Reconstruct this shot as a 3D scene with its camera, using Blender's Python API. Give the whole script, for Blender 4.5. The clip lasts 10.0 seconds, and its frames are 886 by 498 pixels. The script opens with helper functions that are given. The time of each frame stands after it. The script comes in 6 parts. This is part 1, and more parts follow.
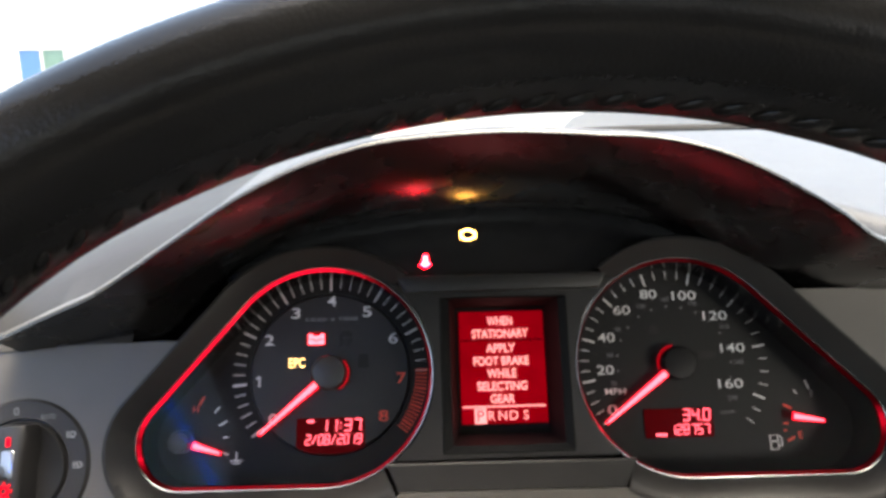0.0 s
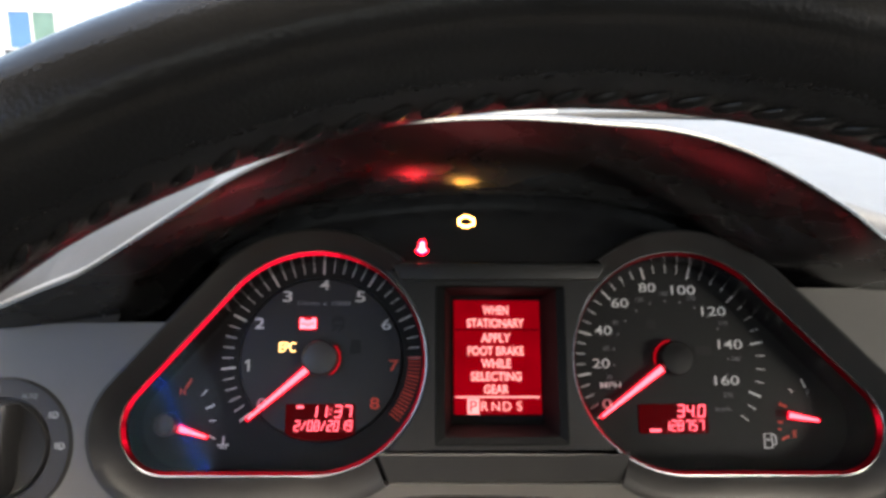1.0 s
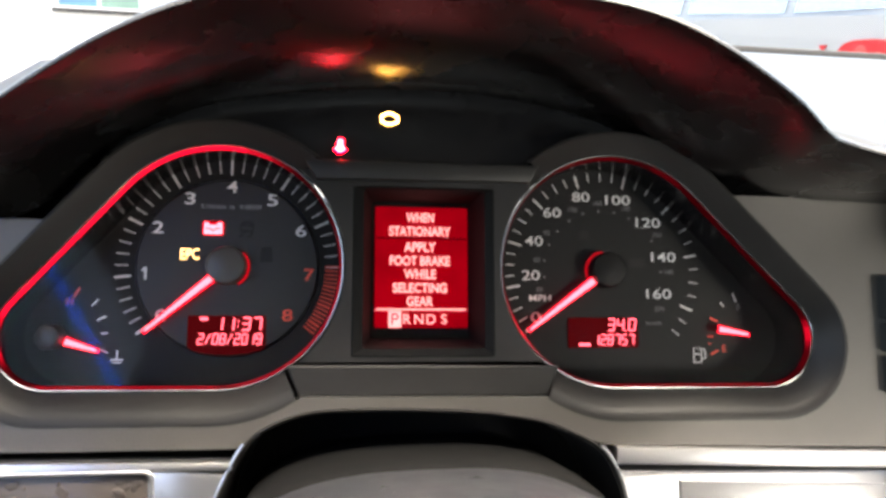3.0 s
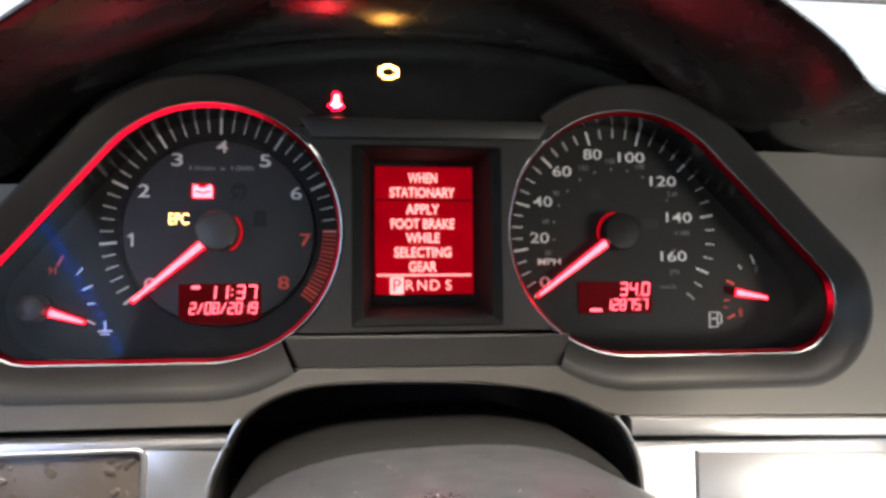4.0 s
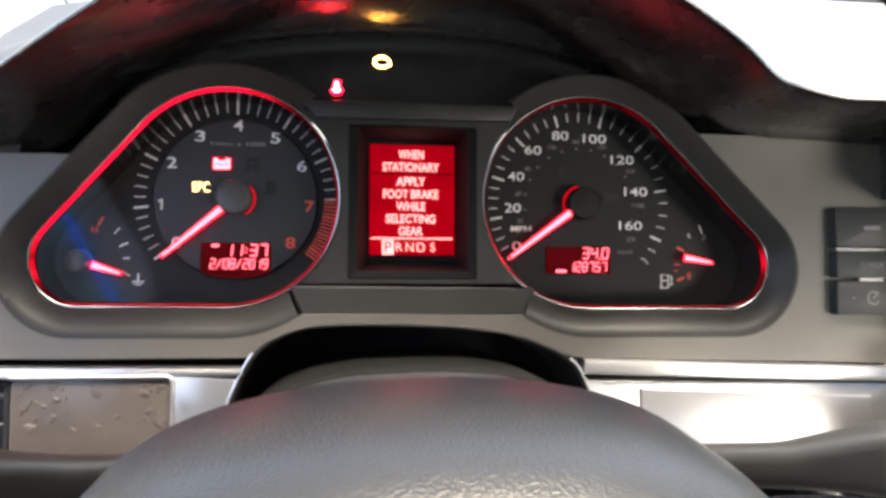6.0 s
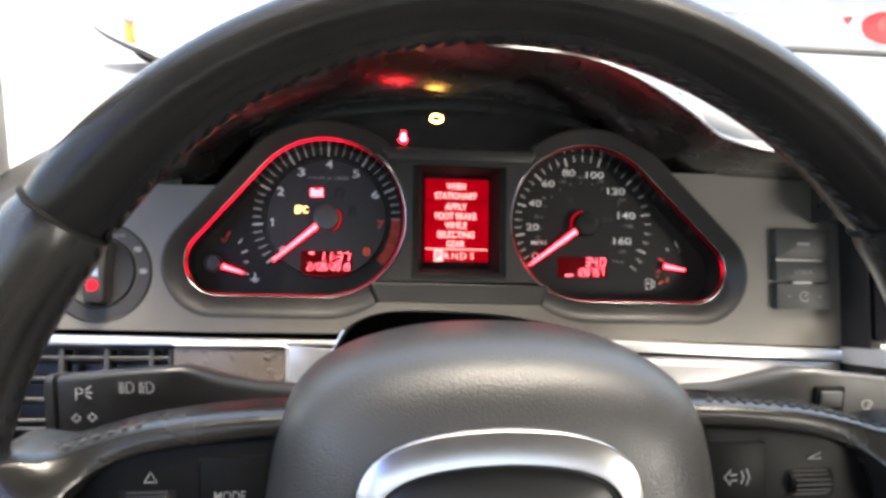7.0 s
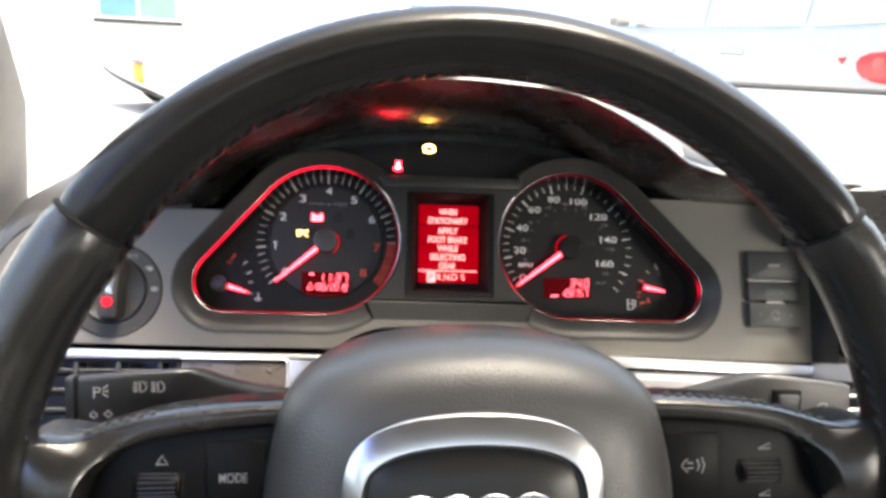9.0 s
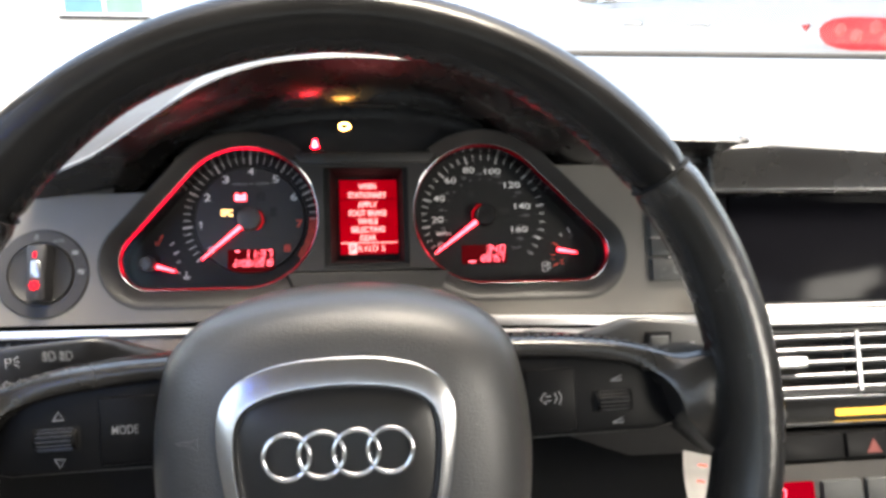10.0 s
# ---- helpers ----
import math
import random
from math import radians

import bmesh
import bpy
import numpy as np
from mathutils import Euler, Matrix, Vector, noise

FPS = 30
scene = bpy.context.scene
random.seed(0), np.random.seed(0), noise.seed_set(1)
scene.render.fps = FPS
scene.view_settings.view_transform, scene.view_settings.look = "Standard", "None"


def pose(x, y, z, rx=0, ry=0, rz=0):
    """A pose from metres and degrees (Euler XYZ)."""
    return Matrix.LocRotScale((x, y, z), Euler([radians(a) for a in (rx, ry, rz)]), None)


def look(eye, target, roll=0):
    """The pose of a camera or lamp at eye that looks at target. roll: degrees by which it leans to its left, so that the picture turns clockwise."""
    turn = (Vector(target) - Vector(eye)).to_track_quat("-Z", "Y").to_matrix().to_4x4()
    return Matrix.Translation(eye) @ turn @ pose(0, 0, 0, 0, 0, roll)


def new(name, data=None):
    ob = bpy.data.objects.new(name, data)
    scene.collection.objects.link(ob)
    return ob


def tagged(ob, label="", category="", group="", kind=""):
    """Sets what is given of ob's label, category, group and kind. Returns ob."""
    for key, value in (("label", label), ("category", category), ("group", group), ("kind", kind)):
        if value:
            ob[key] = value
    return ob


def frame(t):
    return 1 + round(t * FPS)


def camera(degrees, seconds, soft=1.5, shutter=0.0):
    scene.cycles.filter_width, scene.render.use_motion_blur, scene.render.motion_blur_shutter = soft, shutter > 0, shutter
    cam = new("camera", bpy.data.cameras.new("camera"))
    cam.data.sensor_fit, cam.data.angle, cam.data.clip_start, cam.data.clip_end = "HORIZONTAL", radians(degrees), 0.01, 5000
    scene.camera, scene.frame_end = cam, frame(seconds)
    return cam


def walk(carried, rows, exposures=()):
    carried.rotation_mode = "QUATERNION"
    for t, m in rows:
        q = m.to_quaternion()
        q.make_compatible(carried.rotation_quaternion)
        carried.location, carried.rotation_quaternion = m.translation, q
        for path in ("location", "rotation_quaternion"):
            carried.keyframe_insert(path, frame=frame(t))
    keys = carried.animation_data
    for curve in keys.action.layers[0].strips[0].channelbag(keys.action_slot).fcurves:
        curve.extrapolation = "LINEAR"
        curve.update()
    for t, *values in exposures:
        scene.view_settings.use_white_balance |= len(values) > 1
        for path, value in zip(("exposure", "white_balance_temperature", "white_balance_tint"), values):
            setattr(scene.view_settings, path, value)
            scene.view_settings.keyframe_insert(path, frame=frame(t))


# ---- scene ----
# Car frame: x right, y ahead into the dash, z up along the gauge faces; the gauges lean back by 24 degrees.
CAR = pose(0, 0, 0.97, -24, 0, 0)
cam = camera(64.15, 10.0, soft=3.3, shutter=0.0)
PATH = [
    (0.0, (-0.0315, -0.3770, -0.0170), (-0.0035, 0.5976, 0.2050), -1.71),
    (0.5, (-0.0287, -0.3647, -0.0131), (-0.0092, 0.6172, 0.1754), -1.52),
    (1.0, (-0.0350, -0.3693, -0.0110), (0.0072, 0.6112, 0.1809), -0.07),
    (1.5, (-0.0311, -0.3614, -0.0123), (0.0673, 0.6200, 0.1526), -0.16),
    (2.0, (-0.0296, -0.3640, -0.0183), (0.1078, 0.6188, 0.1045), 0.61),
    (2.5, (-0.0306, -0.3527, -0.0192), (0.1005, 0.6328, 0.0888), 0.41),
    (2.7, (-0.0283, -0.3474, -0.0251), (0.1020, 0.6359, 0.1017), 0.14),
    (3.8, (-0.0236, -0.3214, -0.0239), (0.1082, 0.6674, 0.0452), -0.30),
    (4.0, (-0.0257, -0.3215, -0.0226), (0.1076, 0.6679, 0.0345), -0.52),
    (4.5, (-0.0231, -0.3212, -0.0223), (0.1123, 0.6684, 0.0270), -0.59),
    (5.0, (-0.0211, -0.3216, -0.0219), (0.1171, 0.6673, 0.0322), -1.14),
    (5.2, (-0.0172, -0.3215, -0.0197), (0.1155, 0.6686, 0.0269), -1.27),
    (6.3, (-0.0236, -0.4221, -0.0552), (0.0984, 0.5695, -0.0133), 0.61),
    (6.5, (-0.0371, -0.4618, -0.0617), (0.0930, 0.5291, -0.0254), 0.59),
    (7.0, (-0.0501, -0.4923, -0.0537), (0.0498, 0.4998, 0.0225), 0.74),
    (7.5, (-0.0594, -0.5027, -0.0559), (-0.0017, 0.4908, 0.0424), 1.03),
    (8.0, (-0.0504, -0.5135, -0.0627), (0.0321, 0.4759, 0.0564), 0.68),
    (8.5, (-0.0465, -0.5193, -0.0643), (0.0489, 0.4685, 0.0589), 0.32),
    (9.0, (-0.0448, -0.5229, -0.0678), (0.0491, 0.4643, 0.0612), 0.81),
    (9.5, (-0.0245, -0.5478, -0.0764), (0.1086, 0.4346, 0.0545), -1.23),
    (10.0, (0.0026, -0.5523, -0.0822), (0.1175, 0.4353, 0.0250), -2.05),
]
walk(cam, [(t, CAR @ look(eye, target, roll)) for t, eye, target, roll in PATH],
     exposures=[(0.0, 2.5, 7250, 8), (1.2, 2.5, 7250, 8), (1.6, 2.8, 7250, 8), (2.7, 2.8, 7250, 8), (4.0, 2.75, 7250, 8), (5.2, 2.75, 7250, 8), (6.4, 3.13, 7250, 8), (10.0, 3.13, 7250, 8)])

# ---- light: bright overcast daylight through the glass ----
world = bpy.data.worlds.new("daylight")
scene.world = world
world.use_nodes = True
sky = world.node_tree.nodes.new("ShaderNodeTexSky")
sky.sky_type, sky.sun_disc = "NISHITA", False
sky.sun_elevation, sky.sun_rotation = radians(75), radians(122)
sky.air_density, sky.dust_density, sky.ozone_density = 1.0, 5.0, 1.0
background = world.node_tree.nodes["Background"]
background.inputs["Strength"].default_value = 0.15
world.node_tree.links.new(sky.outputs["Color"], background.inputs["Color"])
sun_data = bpy.data.lights.new("sun", "SUN")
sun_data.energy, sun_data.angle, sun_data.color = 1.2, radians(20), (1.0, 0.96, 0.91)
sun = new("sun", sun_data)
sun.matrix_world = look((1.6, -1.0, 7.0), (0, 0, 0))
# area lamp added at an unseen rear window, for glare on the right
glare_data = bpy.data.lights.new("rear_glare_lamp", "AREA")
glare_data.shape, glare_data.size, glare_data.size_y, glare_data.energy, glare_data.color = "RECTANGLE", 0.55, 0.30, 2.8, (1.0, 0.98, 0.96)
glare_light = new("rear_glare_lamp", glare_data)
glare_light.matrix_world = look((1.13, -1.33, 1.16), (0.19, -0.07, 0.90))


# ---- materials ----
def shader(name):
    m = bpy.data.materials.new(name)
    m.use_nodes = True
    return m, m.node_tree.nodes, m.node_tree.links, m.node_tree.nodes["Principled BSDF"]


def surface(name, colour, rough, metal=0.0, vary=0.12, scale=60.0, grain=900.0, bump=0.0, rough_vary=0.1, coat=0.0, dust=0.0, shine=0.5,
            dust_colour=(0.45, 0.44, 0.42)):
    """A surface with stains and grain at two scales, fine relief, and dust in patches where it has any."""
    m, n, link, bsdf = shader(name)
    where = n.new("ShaderNodeTexCoord")
    big, fine = n.new("ShaderNodeTexNoise"), n.new("ShaderNodeTexNoise")
    big.inputs["Scale"].default_value, big.inputs["Detail"].default_value = scale, 5
    fine.inputs["Scale"].default_value, fine.inputs["Detail"].default_value = grain, 3
    for tex in (big, fine):
        link.new(where.outputs["Object"], tex.inputs["Vector"])
    both = n.new("ShaderNodeMath")
    both.operation = "MULTIPLY_ADD"
    both.inputs[1].default_value = 0.35
    link.new(fine.outputs["Fac"], both.inputs[0])
    part_big = n.new("ShaderNodeMath")
    part_big.operation = "MULTIPLY"
    part_big.inputs[1].default_value = 0.65
    link.new(big.outputs["Fac"], part_big.inputs[0])
    link.new(part_big.outputs[0], both.inputs[2])
    ramp = n.new("ShaderNodeValToRGB")
    ramp.color_ramp.elements[0].position, ramp.color_ramp.elements[1].position = 0.3, 0.7
    ramp.color_ramp.elements[0].color = (*[c * (1 - vary) for c in colour], 1)
    ramp.color_ramp.elements[1].color = (*[min(1, c * (1 + vary)) for c in colour], 1)
    link.new(both.outputs[0], ramp.inputs["Fac"])
    tint = ramp.outputs["Color"]
    if dust:
        specks = n.new("ShaderNodeTexNoise")
        specks.inputs["Scale"].default_value, specks.inputs["Detail"].default_value = scale * 2.2, 8
        link.new(where.outputs["Object"], specks.inputs["Vector"])
        cut = n.new("ShaderNodeMapRange")
        cut.inputs["From Min"].default_value, cut.inputs["From Max"].default_value = 0.45, 0.75
        cut.inputs["To Max"].default_value = dust
        link.new(specks.outputs["Fac"], cut.inputs["Value"])
        mix = n.new("ShaderNodeMix")
        mix.data_type = "RGBA"
        link.new(cut.outputs["Result"], mix.inputs["Factor"])
        link.new(tint, mix.inputs["A"])
        mix.inputs["B"].default_value = (*dust_colour, 1)
        tint = mix.outputs["Result"]
    link.new(tint, bsdf.inputs["Base Color"])
    spread = n.new("ShaderNodeMapRange")
    spread.inputs["To Min"].default_value, spread.inputs["To Max"].default_value = max(0.02, rough - rough_vary), min(1, rough + rough_vary)
    link.new(both.outputs[0], spread.inputs["Value"])
    link.new(spread.outputs["Result"], bsdf.inputs["Roughness"])
    bsdf.inputs["Metallic"].default_value = metal
    bsdf.inputs["Specular IOR Level"].default_value = shine
    bsdf.inputs["Coat Weight"].default_value = coat
    bsdf.inputs["Coat Roughness"].default_value = 0.15
    if bump:
        relief = n.new("ShaderNodeBump")
        relief.inputs["Strength"].default_value, relief.inputs["Distance"].default_value = bump, 0.0006
        link.new(fine.outputs["Fac"], relief.inputs["Height"])
        link.new(relief.outputs["Normal"], bsdf.inputs["Normal"])
    return m


def pebbled(name, colour, rough, cell, bump, vary=0.1, scale=40.0, wear=0.0, shine=0.5, metal=0.0):
    """Moulded or tanned grain: small rounded cells, with soft stains and smooth worn patches."""
    m, n, link, bsdf = shader(name)
    where = n.new("ShaderNodeTexCoord")
    cells, stain = n.new("ShaderNodeTexVoronoi"), n.new("ShaderNodeTexNoise")
    cells.inputs["Scale"].default_value = cell
    cells.feature = "SMOOTH_F1"
    stain.inputs["Scale"].default_value, stain.inputs["Detail"].default_value = scale, 6
    link.new(where.outputs["Object"], cells.inputs["Vector"])
    link.new(where.outputs["Object"], stain.inputs["Vector"])
    ramp = n.new("ShaderNodeValToRGB")
    ramp.color_ramp.elements[0].position, ramp.color_ramp.elements[1].position = 0.32, 0.68
    ramp.color_ramp.elements[0].color = (*[c * (1 - vary) for c in colour], 1)
    ramp.color_ramp.elements[1].color = (*[c * (1 + vary) for c in colour], 1)
    link.new(stain.outputs["Fac"], ramp.inputs["Fac"])
    link.new(ramp.outputs["Color"], bsdf.inputs["Base Color"])
    spread = n.new("ShaderNodeMapRange")
    spread.inputs["From Min"].default_value, spread.inputs["From Max"].default_value = 0.3, 0.7
    spread.inputs["To Min"].default_value, spread.inputs["To Max"].default_value = rough - 0.025 - wear, rough + 0.025
    link.new(stain.outputs["Fac"], spread.inputs["Value"])
    link.new(spread.outputs["Result"], bsdf.inputs["Roughness"])
    relief = n.new("ShaderNodeBump")
    relief.inputs["Strength"].default_value, relief.inputs["Distance"].default_value = bump, 0.0005
    relief.invert = True
    bsdf.inputs["Specular IOR Level"].default_value = shine
    bsdf.inputs["Metallic"].default_value = metal
    link.new(cells.outputs["Distance"], relief.inputs["Height"])
    link.new(relief.outputs["Normal"], bsdf.inputs["Normal"])
    return m


GLOW = 0.14


def lamp(name, colour, strength, cloud=0.0):
    """A surface that gives off light: a lit symbol, needle or display."""
    m, n, link, bsdf = shader(name)
    bsdf.inputs["Base Color"].default_value = (*[0.04 * c for c in colour], 1)
    bsdf.inputs["Roughness"].default_value = 0.5
    bsdf.inputs["Specular IOR Level"].default_value = 0.0
    bsdf.inputs["Emission Color"].default_value = (*colour, 1)
    strength *= GLOW
    bsdf.inputs["Emission Strength"].default_value = strength
    if cloud:
        where, tex, span = n.new("ShaderNodeTexCoord"), n.new("ShaderNodeTexNoise"), n.new("ShaderNodeMapRange")
        tex.inputs["Scale"].default_value = 45
        span.inputs["To Min"].default_value, span.inputs["To Max"].default_value = strength * (1 - cloud), strength * (1 + cloud)
        link.new(where.outputs["Object"], tex.inputs["Vector"])
        link.new(tex.outputs["Fac"], span.inputs["Value"])
        link.new(span.outputs["Result"], bsdf.inputs["Emission Strength"])
    return m


def clear_pane(name, tint=(1, 1, 1), rough=0.02, ior=1.45):
    """Thin clear plastic or glass: it lets light straight through and mirrors by its Fresnel gloss."""
    m, n, link, bsdf = shader(name)
    n.remove(bsdf)
    see, gloss, mix, rim_gloss = n.new("ShaderNodeBsdfTransparent"), n.new("ShaderNodeBsdfGlossy"), n.new("ShaderNodeMixShader"), n.new("ShaderNodeFresnel")
    see.inputs["Color"].default_value = (*tint, 1)
    gloss.inputs["Roughness"].default_value = rough
    rim_gloss.inputs["IOR"].default_value = ior
    link.new(rim_gloss.outputs["Fac"], mix.inputs["Fac"])
    link.new(see.outputs[0], mix.inputs[1])
    link.new(gloss.outputs[0], mix.inputs[2])
    link.new(mix.outputs[0], n["Material Output"].inputs["Surface"])
    return m


M_LEATHER = pebbled("black leather", (0.0098, 0.0096, 0.0096), 0.23, 1300, 0.12, vary=0.14, wear=0.03, shine=0.2)
M_LEATHER_WORN = pebbled("worn black leather", (0.013, 0.0122, 0.0112), 0.26, 1300, 0.20, vary=0.2, scale=45, wear=0.04, shine=0.62)
M_PAD = pebbled("grained black plastic", (0.036, 0.036, 0.0355), 0.36, 1500, 0.32, vary=0.1, scale=16, wear=0.004)
# Dash plastic made paler than its own tone, to stand for daylight glare
M_DASH_TOP_LIT = pebbled("grained dash plastic lightened for glare", (0.085, 0.085, 0.085), 0.36, 700, 0.4)
M_HOOD = pebbled("black hood plastic", (0.0075, 0.0075, 0.0075), 0.27, 1200, 0.0, shine=0.7)
hood_nodes = M_HOOD.node_tree.nodes
across_grain = hood_nodes.new("ShaderNodeCombineXYZ")
across_grain.inputs["X"].default_value = 1.0
M_HOOD.node_tree.links.new(across_grain.outputs["Vector"], hood_nodes["Principled BSDF"].inputs["Tangent"])
hood_nodes["Principled BSDF"].inputs["Anisotropic"].default_value = 0.85
M_FASCIA = pebbled("light grey soft plastic", (0.088, 0.082, 0.074), 0.44, 1500, 0.15, vary=0.05, metal=0.2)
M_SURROUND = surface("dark grey plastic", (0.022, 0.021, 0.020), 0.42, bump=0.05, shine=0.3)
M_GLOSS_BLACK = surface("smoked panel", (0.006, 0.006, 0.007), 0.22, vary=0.2)
M_BLACK = surface("black plastic", (0.012, 0.012, 0.0125), 0.4, bump=0.1)
M_BUTTON = surface("soft black button", (0.004, 0.004, 0.0043), 0.42, bump=0.05, shine=0.08)
M_PLATE = surface("smooth black plate", (0.010, 0.0095, 0.009), 0.34, bump=0.04, shine=0.35)
M_DEEP = surface("matt black lower plastic", (0.008, 0.008, 0.008), 0.7, bump=0.1, shine=0.08)
M_GREY_BUTTON = surface("grey button plastic", (0.034, 0.036, 0.036), 0.5, bump=0.05, shine=0.35)
M_THREAD = surface("dull grey thread", (0.05, 0.048, 0.046), 0.7, bump=0.2)
M_STALK = surface("dark grey stalk plastic", (0.034, 0.034, 0.033), 0.42, bump=0.05, shine=0.4)
M_LEVER = surface("black lever plastic", (0.010, 0.010, 0.0105), 0.36, bump=0.06, shine=0.5)
M_CHROME = surface("polished chrome", (0.62, 0.62, 0.62), 0.10, metal=1.0, vary=0.03, rough_vary=0.02)
M_SATIN = surface("satin aluminium", (0.74, 0.74, 0.75), 0.36, metal=1.0, vary=0.03, rough_vary=0.02)
M_TRIM = surface("dark satin chrome", (0.36, 0.36, 0.37), 0.22, metal=1.0, vary=0.04, rough_vary=0.03)
M_HORSESHOE = surface("brushed wheel chrome", (0.50, 0.50, 0.51), 0.22, metal=1.0, vary=0.05, rough_vary=0.04)
M_SILVER = surface("silver paint", (0.48, 0.48, 0.49), 0.32, metal=0.9, vary=0.03, rough_vary=0.03)
M_FRAME = surface("matt black frame", (0.007, 0.007, 0.007), 0.7, vary=0.15, bump=0.1, shine=0.12)
M_DIAL = surface("black dial print", (0.007, 0.007, 0.007), 0.55, vary=0.15, shine=0.25)
M_DISC = surface("grey dial disc", (0.012, 0.0115, 0.011), 0.5, vary=0.12, scale=25)
M_HUB = surface("dark hub plastic", (0.045, 0.042, 0.04), 0.4)
M_PRINT = surface("white print", (0.78, 0.78, 0.77), 0.6, vary=0.04)
M_PRINT_SOFT = surface("soft white print", (0.30, 0.30, 0.30), 0.6, vary=0.04)
M_PRINT_DIM = surface("grey print", (0.16, 0.16, 0.165), 0.6, vary=0.04)
M_HAZARD = surface("dull red print", (0.10, 0.016, 0.012), 0.6, vary=0.06)
M_PRINT_RED = surface("red print", (0.85, 0.085, 0.05), 0.6, vary=0.04)
M_LCD_OFF = surface("dark display glass", (0.003, 0.003, 0.004), 0.12, shine=0.045)
M_NEEDLE = lamp("lit needle", (1.0, 0.075, 0.11), 9.0)
M_HUB_GLOW = lamp("red glow under the hub", (1.0, 0.002, 0.02), 0.8)
M_NEEDLE_EDGE = lamp("needle edge", (1.0, 0.002, 0.022), 3.2)
M_RED = lamp("red warning light", (1.0, 0.004, 0.02), 4.0)
M_RED_CORE = lamp("red symbol light", (1.0, 0.09, 0.13), 10.0)
M_BELL = lamp("red bell light", (1.0, 0.0012, 0.008), 85.0)
M_BELL_CORE = lamp("bright bell light", (1.0, 0.20, 0.28), 11.0)
M_ENGINE = lamp("amber engine light", (1.0, 0.45, 0.09), 38.0)
# Extra red layer that imitates lens bloom round a lit symbol
M_RED_HALO = lamp("red glow round a symbol", (1.0, 0.0, 0.02), 0.55)
M_AMBER = lamp("amber warning light", (1.0, 0.56, 0.22), 6.5)
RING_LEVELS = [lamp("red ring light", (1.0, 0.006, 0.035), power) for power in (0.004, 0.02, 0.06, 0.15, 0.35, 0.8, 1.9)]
M_SCREEN = lamp("red display", (1.0, 0.0, 0.02), 0.36, cloud=0.45)
M_CLIMATE = lamp("red temperature display", (1.0, 0.0, 0.03), 0.3, cloud=0.25)
M_SCREEN_TEXT = lamp("display writing", (1.0, 0.30, 0.32), 2.8)
M_LCD = lamp("red clock display", (1.0, 0.03, 0.05), 0.05, cloud=0.3)
M_LCD_TEXT = lamp("clock writing", (1.0, 0.10, 0.15), 5.0)
M_UNLIT = surface("unlit symbol print", (0.015, 0.0145, 0.014), 0.5, vary=0.1, shine=0.25)
M_AMBER_BAR = lamp("amber lamp bar", (1.0, 0.55, 0.08), 2.5)
M_LENS = clear_pane("gauge cover", ior=1.2)
# Glow of the made-up tube behind the blue streak on the dials
M_BLUE_TUBE = lamp("blue glow for the mirrored streak", (0.03, 0.14, 1.0), 46.0)
M_GLASS = clear_pane("window glass", tint=(0.90, 0.93, 0.92), ior=1.12)
M_INLAY = surface("peeling wood inlay", (0.062, 0.051, 0.045), 0.34, vary=0.16, scale=70, bump=0.1, dust=0.02)
M_COLUMN = surface("dusty column cover", (0.034, 0.036, 0.041), 0.30, vary=0.1, scale=60, dust=0.08, bump=0.05)
M_TAG = surface("paper tag", (0.42, 0.41, 0.39), 0.8, vary=0.05)
M_PILLAR = surface("pillar cloth", (0.45, 0.42, 0.37), 0.85, vary=0.05, bump=0.2)
M_CABIN = surface("cabin cloth", (0.20, 0.195, 0.185), 0.9, vary=0.08, bump=0.3)
M_RUBBER = surface("rubber seal", (0.02, 0.02, 0.02), 0.7)


# ---- building helpers ----
def thing(name, base, label, category, frame_of=None, kind="", group=""):
    """An Empty at base, in the car's frame; its parts keep the coordinates of that frame."""
    ob = new(name)
    ob.empty_display_size = 0.02
    ob.matrix_world = (frame_of if frame_of is not None else CAR) @ Matrix.Translation(base)
    ob["base_x"], ob["base_y"], ob["base_z"] = base
    return tagged(ob, label, category, group, kind)


def part(name, bm, material, parent=None, label="", smooth=True, keep_frame=True):
    """Links a bmesh as one mesh object under a thing or part."""
    bmesh.ops.recalc_face_normals(bm, faces=bm.faces[:])
    me = bpy.data.meshes.new(name)
    bm.to_mesh(me)
    bm.free()
    return part_mesh(name, me, material, parent, label, smooth)


def part_mesh(name, me, material, parent=None, label="", smooth=True):
    me.materials.clear()
    me.materials.append(material)
    if smooth:
        me.polygons.foreach_set("use_smooth", [True] * len(me.polygons))
        me.set_sharp_from_angle(angle=radians(38))
    ob = new(name, me)
    if parent is not None:
        ob.parent = parent
        if "base_x" in parent.keys():
            ob.matrix_parent_inverse = Matrix.Translation((-parent["base_x"], -parent["base_y"], -parent["base_z"]))
    if label:
        tagged(ob, label)
    return ob


def face_driver(ob):
    """Turns a thin pane's faces towards the driver, so that its gloss is right."""
    total = sum((p.normal * p.area for p in ob.data.polygons), Vector())
    if total.y > 0:
        ob.data.flip_normals()
    return ob


def loft(bm, loops, closed=True, cap_first=False, cap_last=False):
    """Faces between loops of equal length."""
    rings = [[bm.verts.new(p) for p in loop] for loop in loops]
    count = len(rings[0])
    for a, b in zip(rings, rings[1:]):
        for i in range(count if closed else count - 1):
            j = (i + 1) % count
            try:
                bm.faces.new((a[i], a[j], b[j], b[i]))
            except ValueError:
                pass
    if cap_first:
        bm.faces.new(rings[0])
    if cap_last:
        bm.faces.new(rings[-1])
    return rings


